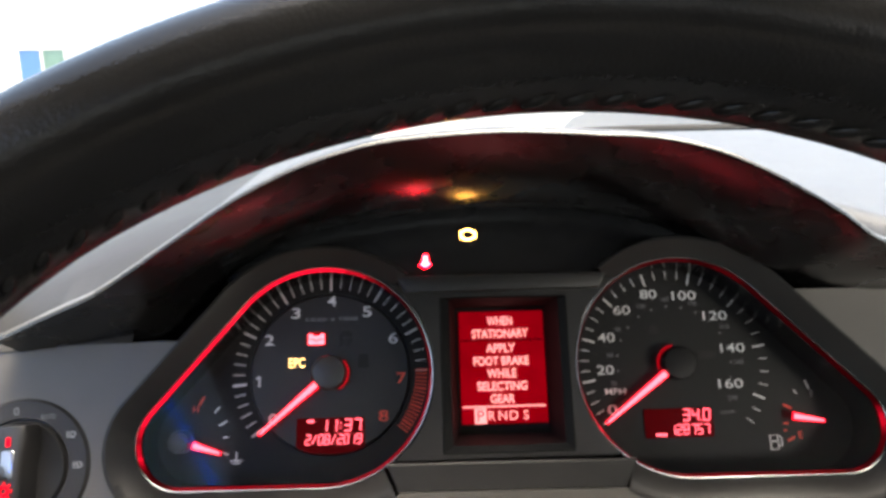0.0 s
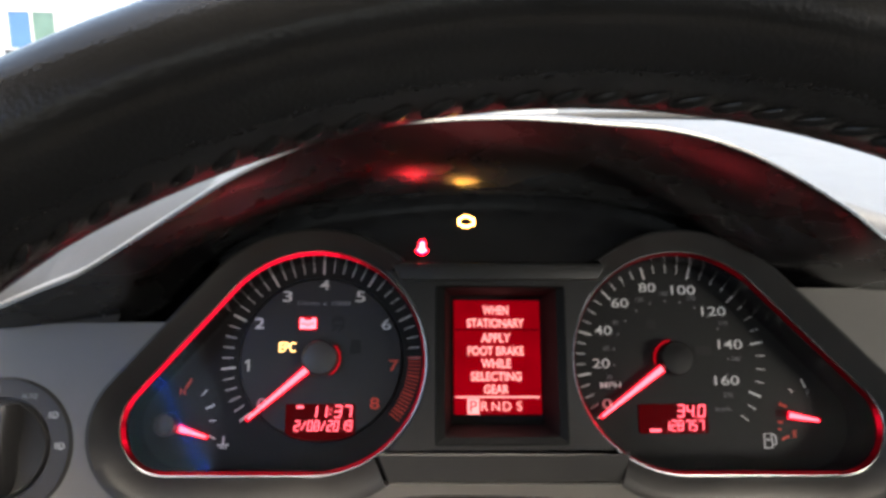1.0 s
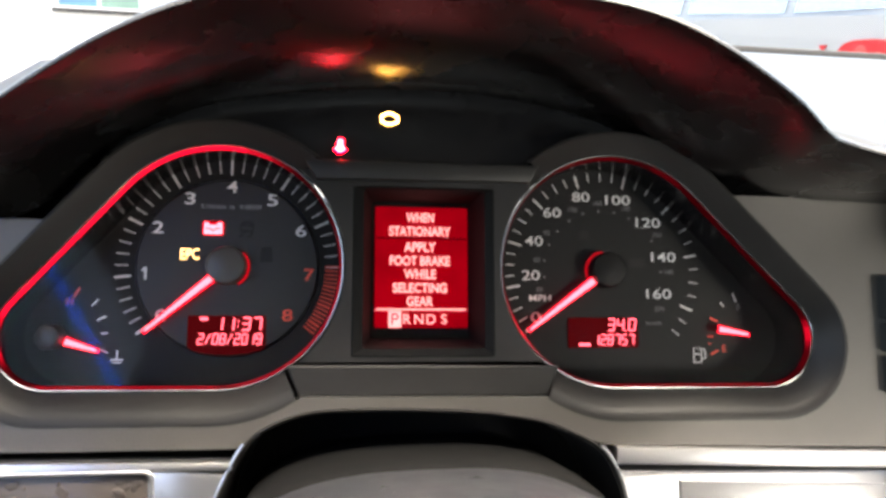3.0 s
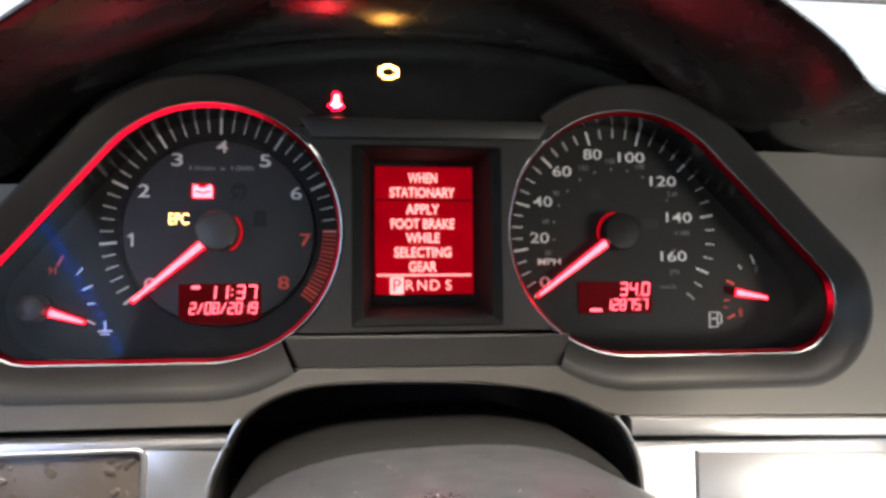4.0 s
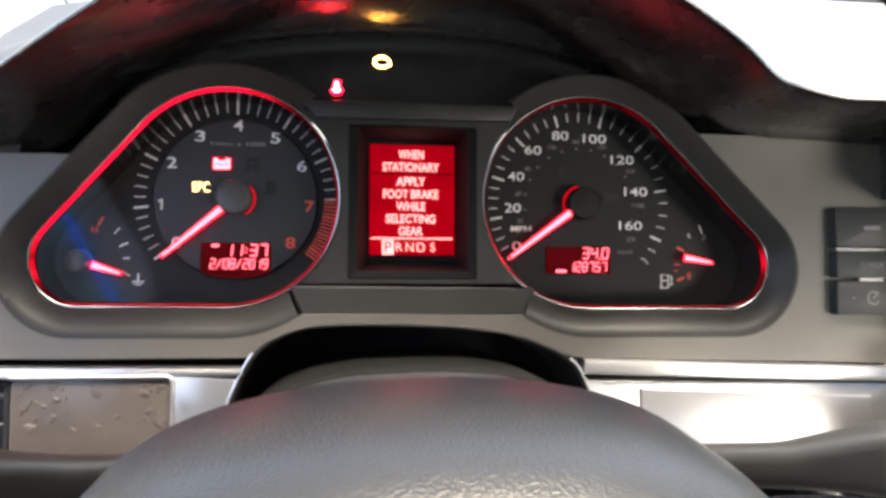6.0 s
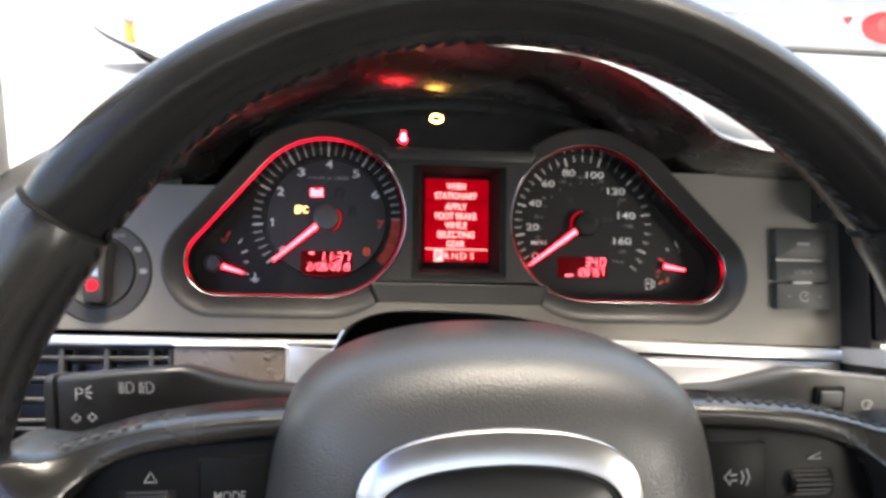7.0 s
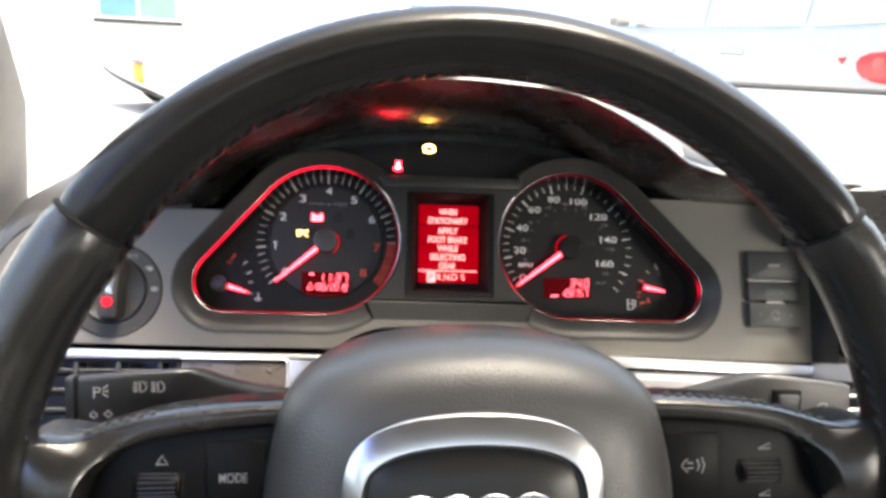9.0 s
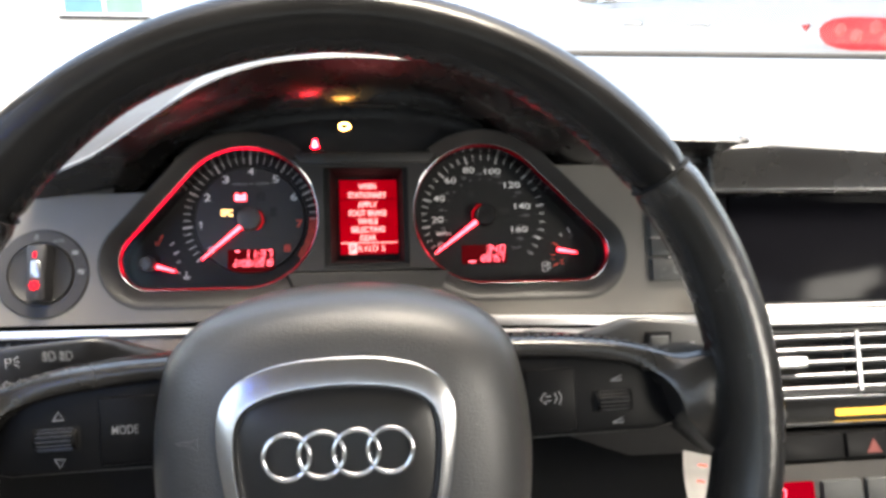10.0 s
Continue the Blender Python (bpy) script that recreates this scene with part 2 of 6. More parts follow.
def slab(bm, outline, y0, y1, bevel=0.0, segments=2):
    """A plate with the outline (x, z), from y0 (front) to y1 (back), its front edge rounded."""
    front = [bm.verts.new((x, y0, z)) for x, z in outline]
    back = [bm.verts.new((x, y1, z)) for x, z in outline]
    face = bm.faces.new(front)
    bm.faces.new(back)
    n = len(outline)
    for i in range(n):
        j = (i + 1) % n
        bm.faces.new((front[i], front[j], back[j], back[i]))
    if bevel:
        bmesh.ops.bevel(bm, geom=list(face.edges), offset=bevel, segments=segments, profile=0.5, affect="EDGES")


def box(bm, x0, x1, y0, y1, z0, z1, bevel=0.0, segments=2, at=None):
    made = bmesh.ops.create_cube(bm, size=1)["verts"]
    bmesh.ops.scale(bm, verts=made, vec=(abs(x1 - x0), abs(y1 - y0), abs(z1 - z0)))
    bmesh.ops.translate(bm, verts=made, vec=((x0 + x1) / 2, (y0 + y1) / 2, (z0 + z1) / 2))
    edges = list({e for v in made for e in v.link_edges})
    if bevel:
        grown = bmesh.ops.bevel(bm, geom=edges, offset=bevel, segments=segments, profile=0.5, affect="EDGES")
        made = list({v for f in grown["faces"] for v in f.verts} | {v for v in made if v.is_valid})
    if at is not None:
        bmesh.ops.transform(bm, matrix=at, verts=made)
    return made


def disc_loop(cx, cz, r, y, n=64, turn=0.0):
    return [(cx + r * math.cos(turn + i * math.tau / n), y, cz + r * math.sin(turn + i * math.tau / n)) for i in range(n)]


def lathe(bm, cx, cz, profile, n=48, cap=True):
    """Turns a profile of (radius, y) about the y axis through (cx, cz)."""
    loft(bm, [disc_loop(cx, cz, r, y, n) for r, y in profile], cap_first=cap, cap_last=cap)


def rounded(x0, x1, z0, z1, r, n=6):
    """A rectangle's outline with rounded corners."""
    pts = []
    for cx, cz, a0 in ((x1 - r, z1 - r, 0), (x0 + r, z1 - r, 90), (x0 + r, z0 + r, 180), (x1 - r, z0 + r, 270)):
        pts += [(cx + r * math.cos(radians(a0 + 90 * i / n)), cz + r * math.sin(radians(a0 + 90 * i / n))) for i in range(n + 1)]
    return pts


def hull(big, small, grow=0.0, n=144):
    """The outline round two circles (x, z, r), grown by a distance, one point for each direction."""
    pts = []
    for i in range(n):
        a = i * math.tau / n
        c, s = math.cos(a), math.sin(a)
        x, z, r = max((big, small), key=lambda o: o[0] * c + o[1] * s + o[2])
        pts.append((x + (r + grow) * c, z + (r + grow) * s))
    return pts


def stroke(bm, pts, width, y, depth=0.0004):
    """A flat line of some width through points (x, z)."""
    left, right = [], []
    for i, (x, z) in enumerate(pts):
        ax, az = pts[max(0, i - 1)]
        bx, bz = pts[min(len(pts) - 1, i + 1)]
        d = math.hypot(bx - ax, bz - az) or 1
        nx, nz = -(bz - az) / d * width / 2, (bx - ax) / d * width / 2
        left.append(bm.verts.new((x + nx, y, z + nz)))
        right.append(bm.verts.new((x - nx, y, z - nz)))
    for i in range(len(pts) - 1):
        bm.faces.new((left[i], left[i + 1], right[i + 1], right[i]))


def patch(bm, pts, y):
    bm.faces.new([bm.verts.new((x, y, z)) for x, z in pts])


def tube(bm, path, radii, n=16, squash=None, caps=True):
    """A tube through 3D points, with a radius (or a pair of radii) at each."""
    loops = []
    count = len(path)
    side = None
    for i in range(count):
        p = Vector(path[i])
        d = (Vector(path[min(count - 1, i + 1)]) - Vector(path[max(0, i - 1)])).normalized()
        up = Vector((0, 0, 1)) if abs(d.z) < 0.9 else Vector((0, 1, 0))
        side = d.cross(up).normalized()
        lift = side.cross(d).normalized()
        r = radii[i] if isinstance(radii[i], tuple) else (radii[i], radii[i])
        loops.append([p + side * (r[0] * math.cos(k * math.tau / n)) + lift * (r[1] * math.sin(k * math.tau / n)) for k in range(n)])
    loft(bm, loops, cap_first=caps, cap_last=caps)


def curve_at(points, n):
    """Even points along a smooth curve through some points."""
    pts = [Vector(p) for p in points]
    pts = [pts[0] * 2 - pts[1]] + pts + [pts[-1] * 2 - pts[-2]]
    dense = []
    for i in range(1, len(pts) - 2):
        p0, p1, p2, p3 = pts[i - 1:i + 3]
        for s in range(16):
            t = s / 16
            dense.append(0.5 * (2 * p1 + (p2 - p0) * t + (2 * p0 - 5 * p1 + 4 * p2 - p3) * t * t + (3 * p1 - p0 - 3 * p2 + p3) * t ** 3))
    dense.append(pts[-2])
    total = [0.0]
    for a, b in zip(dense, dense[1:]):
        total.append(total[-1] + (b - a).length)
    out, j = [], 0
    for i in range(n):
        want = total[-1] * i / (n - 1)
        while j < len(total) - 2 and total[j + 1] < want:
            j += 1
        out.append(dense[j].lerp(dense[j + 1], (want - total[j]) / max(1e-9, total[j + 1] - total[j])))
    return out


def writing(name, words, x, z, y, height, material, parent, width=None, lean=0.0, place=None, bold=0.004):
    """Words in the built-in font, facing the driver, centred on (x, z); height of the capitals, and the whole width if given."""
    curve = bpy.data.curves.new(name, "FONT")
    curve.body, curve.align_x, curve.align_y, curve.size, curve.shear = words, "CENTER", "CENTER", height / 0.7, lean
    curve.offset = bold * height
    tmp = bpy.data.objects.new(name, curve)
    me = bpy.data.meshes.new_from_object(tmp)
    bpy.data.objects.remove(tmp)
    bpy.data.curves.remove(curve)
    xs, ys = [v.co.x for v in me.vertices], [v.co.y for v in me.vertices]
    mid = Vector(((min(xs) + max(xs)) / 2, (min(ys) + max(ys)) / 2, 0))
    tall = height / (max(ys) - min(ys)) if len(words) < 3 or words.isupper() or words.isdigit() else 1.0
    wide = width / (max(xs) - min(xs)) if width else tall
    m = place if place is not None else Matrix.Translation((x, y, z)) @ Matrix.Rotation(radians(90), 4, "X")
    me.transform(m @ Matrix.Diagonal((wide, tall, 1, 1)) @ Matrix.Translation(-mid))
    return part_mesh(name, me, material, parent, smooth=False)


SEGMENTS = {"0": "abcdef", "1": "bc", "2": "abged", "3": "abgcd", "4": "fgbc", "5": "afgcd", "6": "afgedc", "7": "abc", "8": "abcdefg", "9": "abcdfg"}


def segment_digits(bm, digits, x, z, height, pitch, y, weight=0.13, lean=0.1):
    """Seven-segment figures, from the left foot (x, z); '/', '.', ':' and spaces too."""
    w, t = pitch * 0.66, height * weight
    for ch in digits:
        def bar(ax, az, bx, bz):
            stroke(bm, [(x + ax + lean * az, z + az), (x + bx + lean * bz, z + bz)], t, y)
        h, half = height, height / 2
        spots = {"a": (0, h, w, h), "b": (w, half, w, h), "c": (w, 0, w, half), "d": (0, 0, w, 0), "e": (0, 0, 0, half), "f": (0, half, 0, h), "g": (0, half, w, half)}
        for s in SEGMENTS.get(ch, ""):
            bar(*spots[s])
        if ch == "/":
            bar(0, 0, w * 0.9, h)
        if ch == ".":
            bar(-pitch * 0.1, -t * 0.1, -pitch * 0.1 + t, -t * 0.1)
            x -= pitch * 0.75
        if ch == ":":
            bar(0, h * 0.3, t, h * 0.3)
            bar(0, h * 0.7, t, h * 0.7)
            x -= pitch * 0.55
        x += pitch


# ---- the instrument cluster ----
POD_L, POD_L_END = (-0.0810, 0.0016, 0.0520), (-0.1470, -0.0285, 0.0215)
POD_R, POD_R_END = (0.0955, 0.0016, 0.0528), (0.1690, -0.0295, 0.0220)
TACH, SPEED = (-0.0815, 0.0035), (0.1005, 0.0035)


def polar(centre, r, degrees):
    return centre[0] + r * math.cos(radians(degrees)), centre[1] + r * math.sin(radians(degrees))


def with_y(outline, y):
    return [(x, y, z) for x, z in outline]


def plate(bm, outer, holes, y, back):
    """A flat plate with holes; its outer rim and the holes' walls go back to the depth given."""
    edges = []
    for loop in (outer, *holes):
        vs = [bm.verts.new((x, y, z)) for x, z in loop]
        es = [bm.edges.new((vs[i], vs[(i + 1) % len(vs)])) for i in range(len(vs))]
        edges += es
        rear = [bm.verts.new((x, back, z)) for x, z in loop]
        for i in range(len(vs)):
            j = (i + 1) % len(vs)
            bm.faces.new((vs[i], vs[j], rear[j], rear[i]))
    bmesh.ops.triangle_fill(bm, use_beauty=True, use_dissolve=False, edges=edges, normal=(0, -1, 0))


cluster = thing("instrument_cluster", (0.007, 0.0, 0.0), "lit instrument cluster with two chrome-ringed dials and a red display", "instrument cluster")


def pod(big, small, open_from, open_to):
    """One dial housing: back plate, side wall, chrome ring, grey surround and clear cover."""
    bm = bmesh.new()
    slab(bm, hull(big, small, 0.001), 0.0006, 0.004)
    back = part("dial_plate", bm, M_DIAL, cluster)
    bm = bmesh.new()
    loft(bm, [with_y(hull(big, small, g), y) for g, y in ((0.001, 0.002), (0.0, -0.004), (0.0, -0.0275))])
    part("housing_wall", bm, M_GLOSS_BLACK, cluster)
    bm = bmesh.new()
    loft(bm, [with_y(hull(big, small, g), y) for g, y in ((0.0, -0.026), (0.0001, -0.0284), (0.0004, -0.0292), (0.0008, -0.0294), (0.0012, -0.0290), (0.0013, -0.026))])
    part("chrome_ring", bm, M_TRIM, cluster, "thin polished chrome ring")
    bm = bmesh.new()
    patch(bm, hull(big, small, 0.0), -0.0255)
    cover = part("clear_cover", bm, M_LENS, cluster, "clear plastic dial cover")
    cover.visible_shadow = False
    face_driver(cover)
    bm = bmesh.new()
    loops = []
    for grow, drop, y in ((0.0012, 0.0, -0.0285), (0.003, 0.0, -0.0305), (0.0075, 0.001, -0.0352), (0.0108, 0.002, -0.0375), (0.0122, 0.0024, -0.0373), (0.0132, 0.0026, -0.034)):
        pts = hull(big, small, grow)
        n = len(pts)
        k0, k1 = round(open_from / 360 * n), round(open_to / 360 * n)
        loops.append([(pts[k % n][0], y, pts[k % n][1] - drop) for k in range(k0, k1 + 1)])
    loft(bm, loops, closed=False)
    part("surround", bm, M_SURROUND, cluster, "dark grey plastic dial surround")
    return back


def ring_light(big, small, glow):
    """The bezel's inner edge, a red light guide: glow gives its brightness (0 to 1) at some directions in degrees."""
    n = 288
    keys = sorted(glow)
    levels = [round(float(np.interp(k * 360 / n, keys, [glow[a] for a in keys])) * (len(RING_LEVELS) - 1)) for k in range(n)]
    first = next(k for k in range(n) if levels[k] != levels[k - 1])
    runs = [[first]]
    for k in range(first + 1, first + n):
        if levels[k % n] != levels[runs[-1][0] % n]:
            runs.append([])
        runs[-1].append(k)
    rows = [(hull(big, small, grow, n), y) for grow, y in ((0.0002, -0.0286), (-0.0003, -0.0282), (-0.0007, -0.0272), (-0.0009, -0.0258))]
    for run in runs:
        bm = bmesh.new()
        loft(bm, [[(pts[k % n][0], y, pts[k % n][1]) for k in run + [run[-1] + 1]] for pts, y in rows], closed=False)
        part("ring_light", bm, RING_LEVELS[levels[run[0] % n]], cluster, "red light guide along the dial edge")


pod(POD_L, POD_L_END, 50, 303)
pod(POD_R, POD_R_END, 237, 490)
# Uneven glow is put in by hand: one emission level per direction
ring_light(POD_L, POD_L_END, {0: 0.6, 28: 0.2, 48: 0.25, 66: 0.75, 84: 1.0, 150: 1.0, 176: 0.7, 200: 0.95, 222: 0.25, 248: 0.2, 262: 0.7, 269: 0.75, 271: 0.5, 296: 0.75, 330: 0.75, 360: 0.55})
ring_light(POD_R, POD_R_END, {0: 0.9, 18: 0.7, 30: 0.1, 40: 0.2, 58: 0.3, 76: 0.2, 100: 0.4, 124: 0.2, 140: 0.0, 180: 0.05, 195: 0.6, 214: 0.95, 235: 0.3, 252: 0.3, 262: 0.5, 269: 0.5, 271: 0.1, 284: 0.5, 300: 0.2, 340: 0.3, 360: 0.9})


def tick(bm, centre, degrees, r0, r1, width, y=0.0):
    stroke(bm, [polar(centre, r0, degrees), polar(centre, r1, degrees)], width, y)


def needle(parent, centre, degrees, r0, r1, y, wide=0.0021, hub_r=0.0088, name="needle"):
    c, s = math.cos(radians(degrees)), math.sin(radians(degrees))

    def bar(half0, half1, a, b, yy, thick):
        bm = bmesh.new()
        loops = []
        for r, half in ((a, half0), ((a + b) / 2, (half0 + half1) / 2), (b, half1)):
            x, z = centre[0] + r * c, centre[1] + r * s
            loops.append([(x - half * s, yy + thick, z + half * c), (x - half * s * 0.6, yy, z + half * c * 0.6), (x + half * s * 0.6, yy, z - half * c * 0.6), (x + half * s, yy + thick, z - half * c)])
        loft(bm, loops, cap_first=True, cap_last=True)
        return bm
    # Pale core over a wider red arm imitates glare on the lit pointer
    arm = part(name, bar(wide * 1.15, wide * 0.55, r0, r1, y, 0.0008), M_NEEDLE_EDGE, parent, "lit red pointer")
    part("pointer_core", bar(wide * 0.72, wide * 0.3, r0 + 0.0006, r1 - 0.001, y - 0.0005, 0.0004), M_NEEDLE, arm)
    if hub_r:
        bm = bmesh.new()
        lathe(bm, *centre, ((hub_r, y + 0.004), (hub_r, y - 0.003), (hub_r * 0.93, y - 0.0042), (hub_r * 0.8, y - 0.0046), (0.0005, y - 0.0047)), 40)
        part("hub_cap", bm, M_HUB, parent, "dark round needle hub")
    return arm


# Tachometer
tacho = part("tachometer_disc", bmesh.new(), M_DISC, cluster, "grey inner disc of the rev counter")
bm = bmesh.new()
lathe(bm, *TACH, ((0.0418, 0.0005), (0.0412, -0.0012), (0.0405, -0.0015), (0.0003, -0.0015)), 72)
bm.to_mesh(tacho.data)
bm.free()
tacho.data.materials.append(M_DISC)
bm = bmesh.new()
for k in range(0, 35):
    if k % 5:
        tick(bm, TACH, 218 - 32 * k / 5, 0.0448, 0.0505, 0.00045)
for k in range(7):
    tick(bm, TACH, 218 - 32 * k, 0.0437, 0.0508, 0.0010)
part("scale_marks", bm, M_PRINT, cluster, "white printed rev scale")
bm = bmesh.new()
for k in range(18):
    tick(bm, TACH, 0.5 - k * 38.5 / 17, 0.0445, 0.0507, 0.00075 if k % 5 else 0.0011)
part("red_zone", bm, M_PRINT_RED, cluster, "red printed zone of the rev scale")
for k, (x, z) in enumerate(((-0.1105, -0.0193), (-0.1181, 0.0), (-0.1135, 0.0214), (-0.0998, 0.0353), (-0.0808, 0.0414), (-0.0621, 0.0353), (-0.0485, 0.0209), (-0.0444, 0.0), (-0.0539, -0.0190))):
    writing("numeral", str(k), x, z, -0.0017, 0.0056, M_PRINT_RED if k > 6 else M_PRINT, cluster, width=None if k == 1 else 0.0048, bold=0.012)
bm = bmesh.new()
stroke(bm, [(-0.1181, 0.0026), (-0.1198, 0.0013)], 0.0008, -0.0017)
part("numeral_flag", bm, M_PRINT, cluster)
writing("scale_unit", "1/min x 1000", -0.0808, 0.0318, -0.0017, 0.0021, M_PRINT_SOFT, cluster, width=0.027, bold=-0.004)
needle(cluster, TACH, 220.5, 0.0072, 0.0468, -0.006)

# Speedometer
SPEED_AT = {0: 217, 20: 190, 40: 163.6, 60: 134.8, 80: 105.9, 100: 75.2, 120: 43, 140: 10, 160: -22.9, 170: -39.5}


def speed_angle(v):
    keys = sorted(SPEED_AT)
    return float(np.interp(v, keys, [SPEED_AT[k] for k in keys]))


bm = bmesh.new()
for v in range(0, 171, 5):
    long = v % 20 == 0
    tick(bm, SPEED, speed_angle(v), 0.0436 if long else 0.0455, 0.0502, 0.00095 if long else 0.00045)
part("scale_marks", bm, M_PRINT, cluster, "white printed speed scale")
for v, (x, z) in {0: (0.0655, -0.0195), 20: (0.0633, 0.0011), 40: (0.0651, 0.0182), 60: (0.0747, 0.0327), 80: (0.0898, 0.0410), 100: (0.1092, 0.0398), 120: (0.1249, 0.0285), 140: (0.1325, 0.0110), 160: (0.1293, -0.0077)}.items():
    writing("numeral", str(v), x, z, -0.0002, 0.0048, M_PRINT, cluster, width=0.0040 * len(str(v)) + 0.001)
writing("speed_unit", "MPH", 0.0678, -0.0101, -0.0002, 0.0031, M_PRINT, cluster, width=0.0108)
bm = bmesh.new()
for k in range(14):
    v = 186 - k * 15.5
    tick(bm, SPEED, v, 0.0300, 0.0310, 0.0010)
part("inner_scale", bm, M_PRINT_DIM, cluster, "faint grey inner speed scale")
for words, deg in (("30", 196), ("60", 171), ("90", 147), ("130", 116), ("160", 93), ("190", 68), ("210", 33), ("240", 0), ("270", -33)):
    x, z = polar(SPEED, 0.0345, deg)
    writing("small_numeral", words, x, z, -0.0002, 0.0024, M_PRINT_DIM, cluster)
writing("small_unit", "km/h", 0.1262, -0.0222, -0.0002, 0.0020, M_PRINT_DIM, cluster, width=0.0078)
needle(cluster, SPEED, 216.5, 0.0076, 0.0500, -0.006, hub_r=0)
bm = bmesh.new()
lathe(bm, *SPEED, ((0.0088, 0.0), (0.0088, -0.008), (0.0080, -0.0095), (0.0005, -0.0098)), 40)
part("hub_cap", bm, M_GLOSS_BLACK, cluster, "black needle hub")
# Glowing arcs painted in for the red light beside the hubs
for centre in (TACH, SPEED):
    bm = bmesh.new()
    pts = [polar(centre, 0.0094, a) for a in range(95, 200, 8)] if centre is SPEED else [polar(centre, 0.0094, a) for a in range(-60, 50, 8)]
    stroke(bm, pts, 0.0008, -0.0018)
    part("hub_glow", bm, M_HUB_GLOW, cluster, "red glow at the needle hub")

# Temperature gauge and fuel gauge
bm = bmesh.new()
TEMP, FUEL = (-0.1560, -0.0290), (0.1445, -0.0235)
for (x0, z0), (x1, z1), w in (((-0.1410, -0.0150), (-0.1385, -0.0120), 0.0006), ((-0.1385, -0.0215), (-0.1345, -0.0195), 0.0008), ((-0.1365, -0.0275), (-0.1335, -0.0272), 0.0006), ((-0.1365, -0.0345), (-0.1332, -0.0362), 0.0006)):
    stroke(bm, [(x0, z0), (x1, z1)], w, 0.0)
stroke(bm, [(-0.1320, -0.0392), (-0.1262, -0.0392)], 0.0007, 0.0)
stroke(bm, [(-0.1310, -0.0405), (-0.1272, -0.0405)], 0.0006, 0.0)
stroke(bm, [(-0.1291, -0.0392), (-0.1291, -0.0350)], 0.0008, 0.0)
part("temperature_scale", bm, M_PRINT, cluster, "white printed temperature scale")
bm = bmesh.new()
stroke(bm, [(-0.1490, -0.0110), (-0.1466, -0.0068)], 0.0010, 0.0)
part("hot_mark", bm, M_PRINT_RED, cluster)
writing("gauge_letter", "H", -0.1506, -0.0130, -0.0002, 0.0032, M_PRINT_RED, cluster)
needle(cluster, TEMP, -17, 0.0060, 0.0215, -0.005, wide=0.0019, hub_r=0.0055)
bm = bmesh.new()
for (x0, z0), (x1, z1), w in (((0.1690, -0.0070), (0.1708, -0.0115), 0.0009), ((0.1622, -0.0118), (0.1640, -0.0140), 0.0006)):
    stroke(bm, [(x0, z0), (x1, z1)], w, 0.0)
part("fuel_scale", bm, M_PRINT, cluster, "white printed fuel scale")
bm = bmesh.new()
for (x0, z0), (x1, z1), w in (((0.1560, -0.0195), (0.1600, -0.0213), 0.0009), ((0.1545, -0.0290), (0.1575, -0.0290), 0.0006), ((0.1560, -0.0378), (0.1600, -0.0360), 0.0010), ((0.1545, -0.0325), (0.1562, -0.0325), 0.0006)):
    stroke(bm, [(x0, z0), (x1, z1)], w, 0.0)
part("empty_mark", bm, M_PRINT_RED, cluster)
writing("gauge_letter", "F", 0.1720, -0.0142, -0.0002, 0.0036, M_PRINT_DIM, cluster)
writing("gauge_letter", "E", 0.1630, -0.0350, -0.0002, 0.0034, M_PRINT_RED, cluster)
needle(cluster, (0.1445, -0.0228), -10, 0.0135, 0.0305, -0.005, wide=0.0019, hub_r=0)
bm = bmesh.new()
for seg in (((0.1468, -0.0418), (0.1468, -0.0348), (0.1508, -0.0348), (0.1508, -0.0418), (0.1462, -0.0418)), ((0.1474, -0.0378), (0.1502, -0.0378)), ((0.1508, -0.0400), (0.1528, -0.0400), (0.1528, -0.0362), (0.1516, -0.0350))):
    stroke(bm, list(seg), 0.0007, 0.0)
part("fuel_pump_symbol", bm, M_PRINT, cluster)

# Clock and distance displays
for x0, x1, z0, z1 in ((-0.0985, -0.0636, -0.0372, -0.0192), (0.0818, 0.1176, -0.0345, -0.0197)):
    bm = bmesh.new()
    cx = (x0 + x1) / 2
    if x0 < 0:
        foot = [(cx + (x1 - x0) / 2 * math.cos(a), z0 + 0.0042 - 0.0042 * math.sin(-a)) for a in [radians(180 + 15 * i) for i in range(13)]]
        slab(bm, [(x1, z1), (x0, z1)] + foot, -0.0021, -0.0012)
    else:
        slab(bm, rounded(x0, x1, z0, z1, 0.001), -0.0006, 0.0004)
    part("small_display", bm, M_LCD, cluster, "small dark red display")
bm = bmesh.new()
segment_digits(bm, "11:37", -0.0865, -0.0258, 0.0056, 0.0050, -0.0023)
stroke(bm, [(-0.0930, -0.0207), (-0.0895, -0.0207)], 0.0014, -0.0023)
segment_digits(bm, "2/08/2019", -0.0938, -0.0322, 0.0046, 0.00325, -0.0023)
part("clock_figures", bm, M_LCD_TEXT, cluster, "lit red clock and date figures")
bm = bmesh.new()
segment_digits(bm, "34.0", 0.1018, -0.0260, 0.0056, 0.0048, -0.0008)
segment_digits(bm, "128757", 0.0945, -0.0329, 0.0048, 0.0036, -0.0008)
stroke(bm, [(0.0870, -0.0329), (0.0928, -0.0329)], 0.0013, -0.0008)
part("distance_figures", bm, M_LCD_TEXT, cluster, "lit red trip and distance figures")

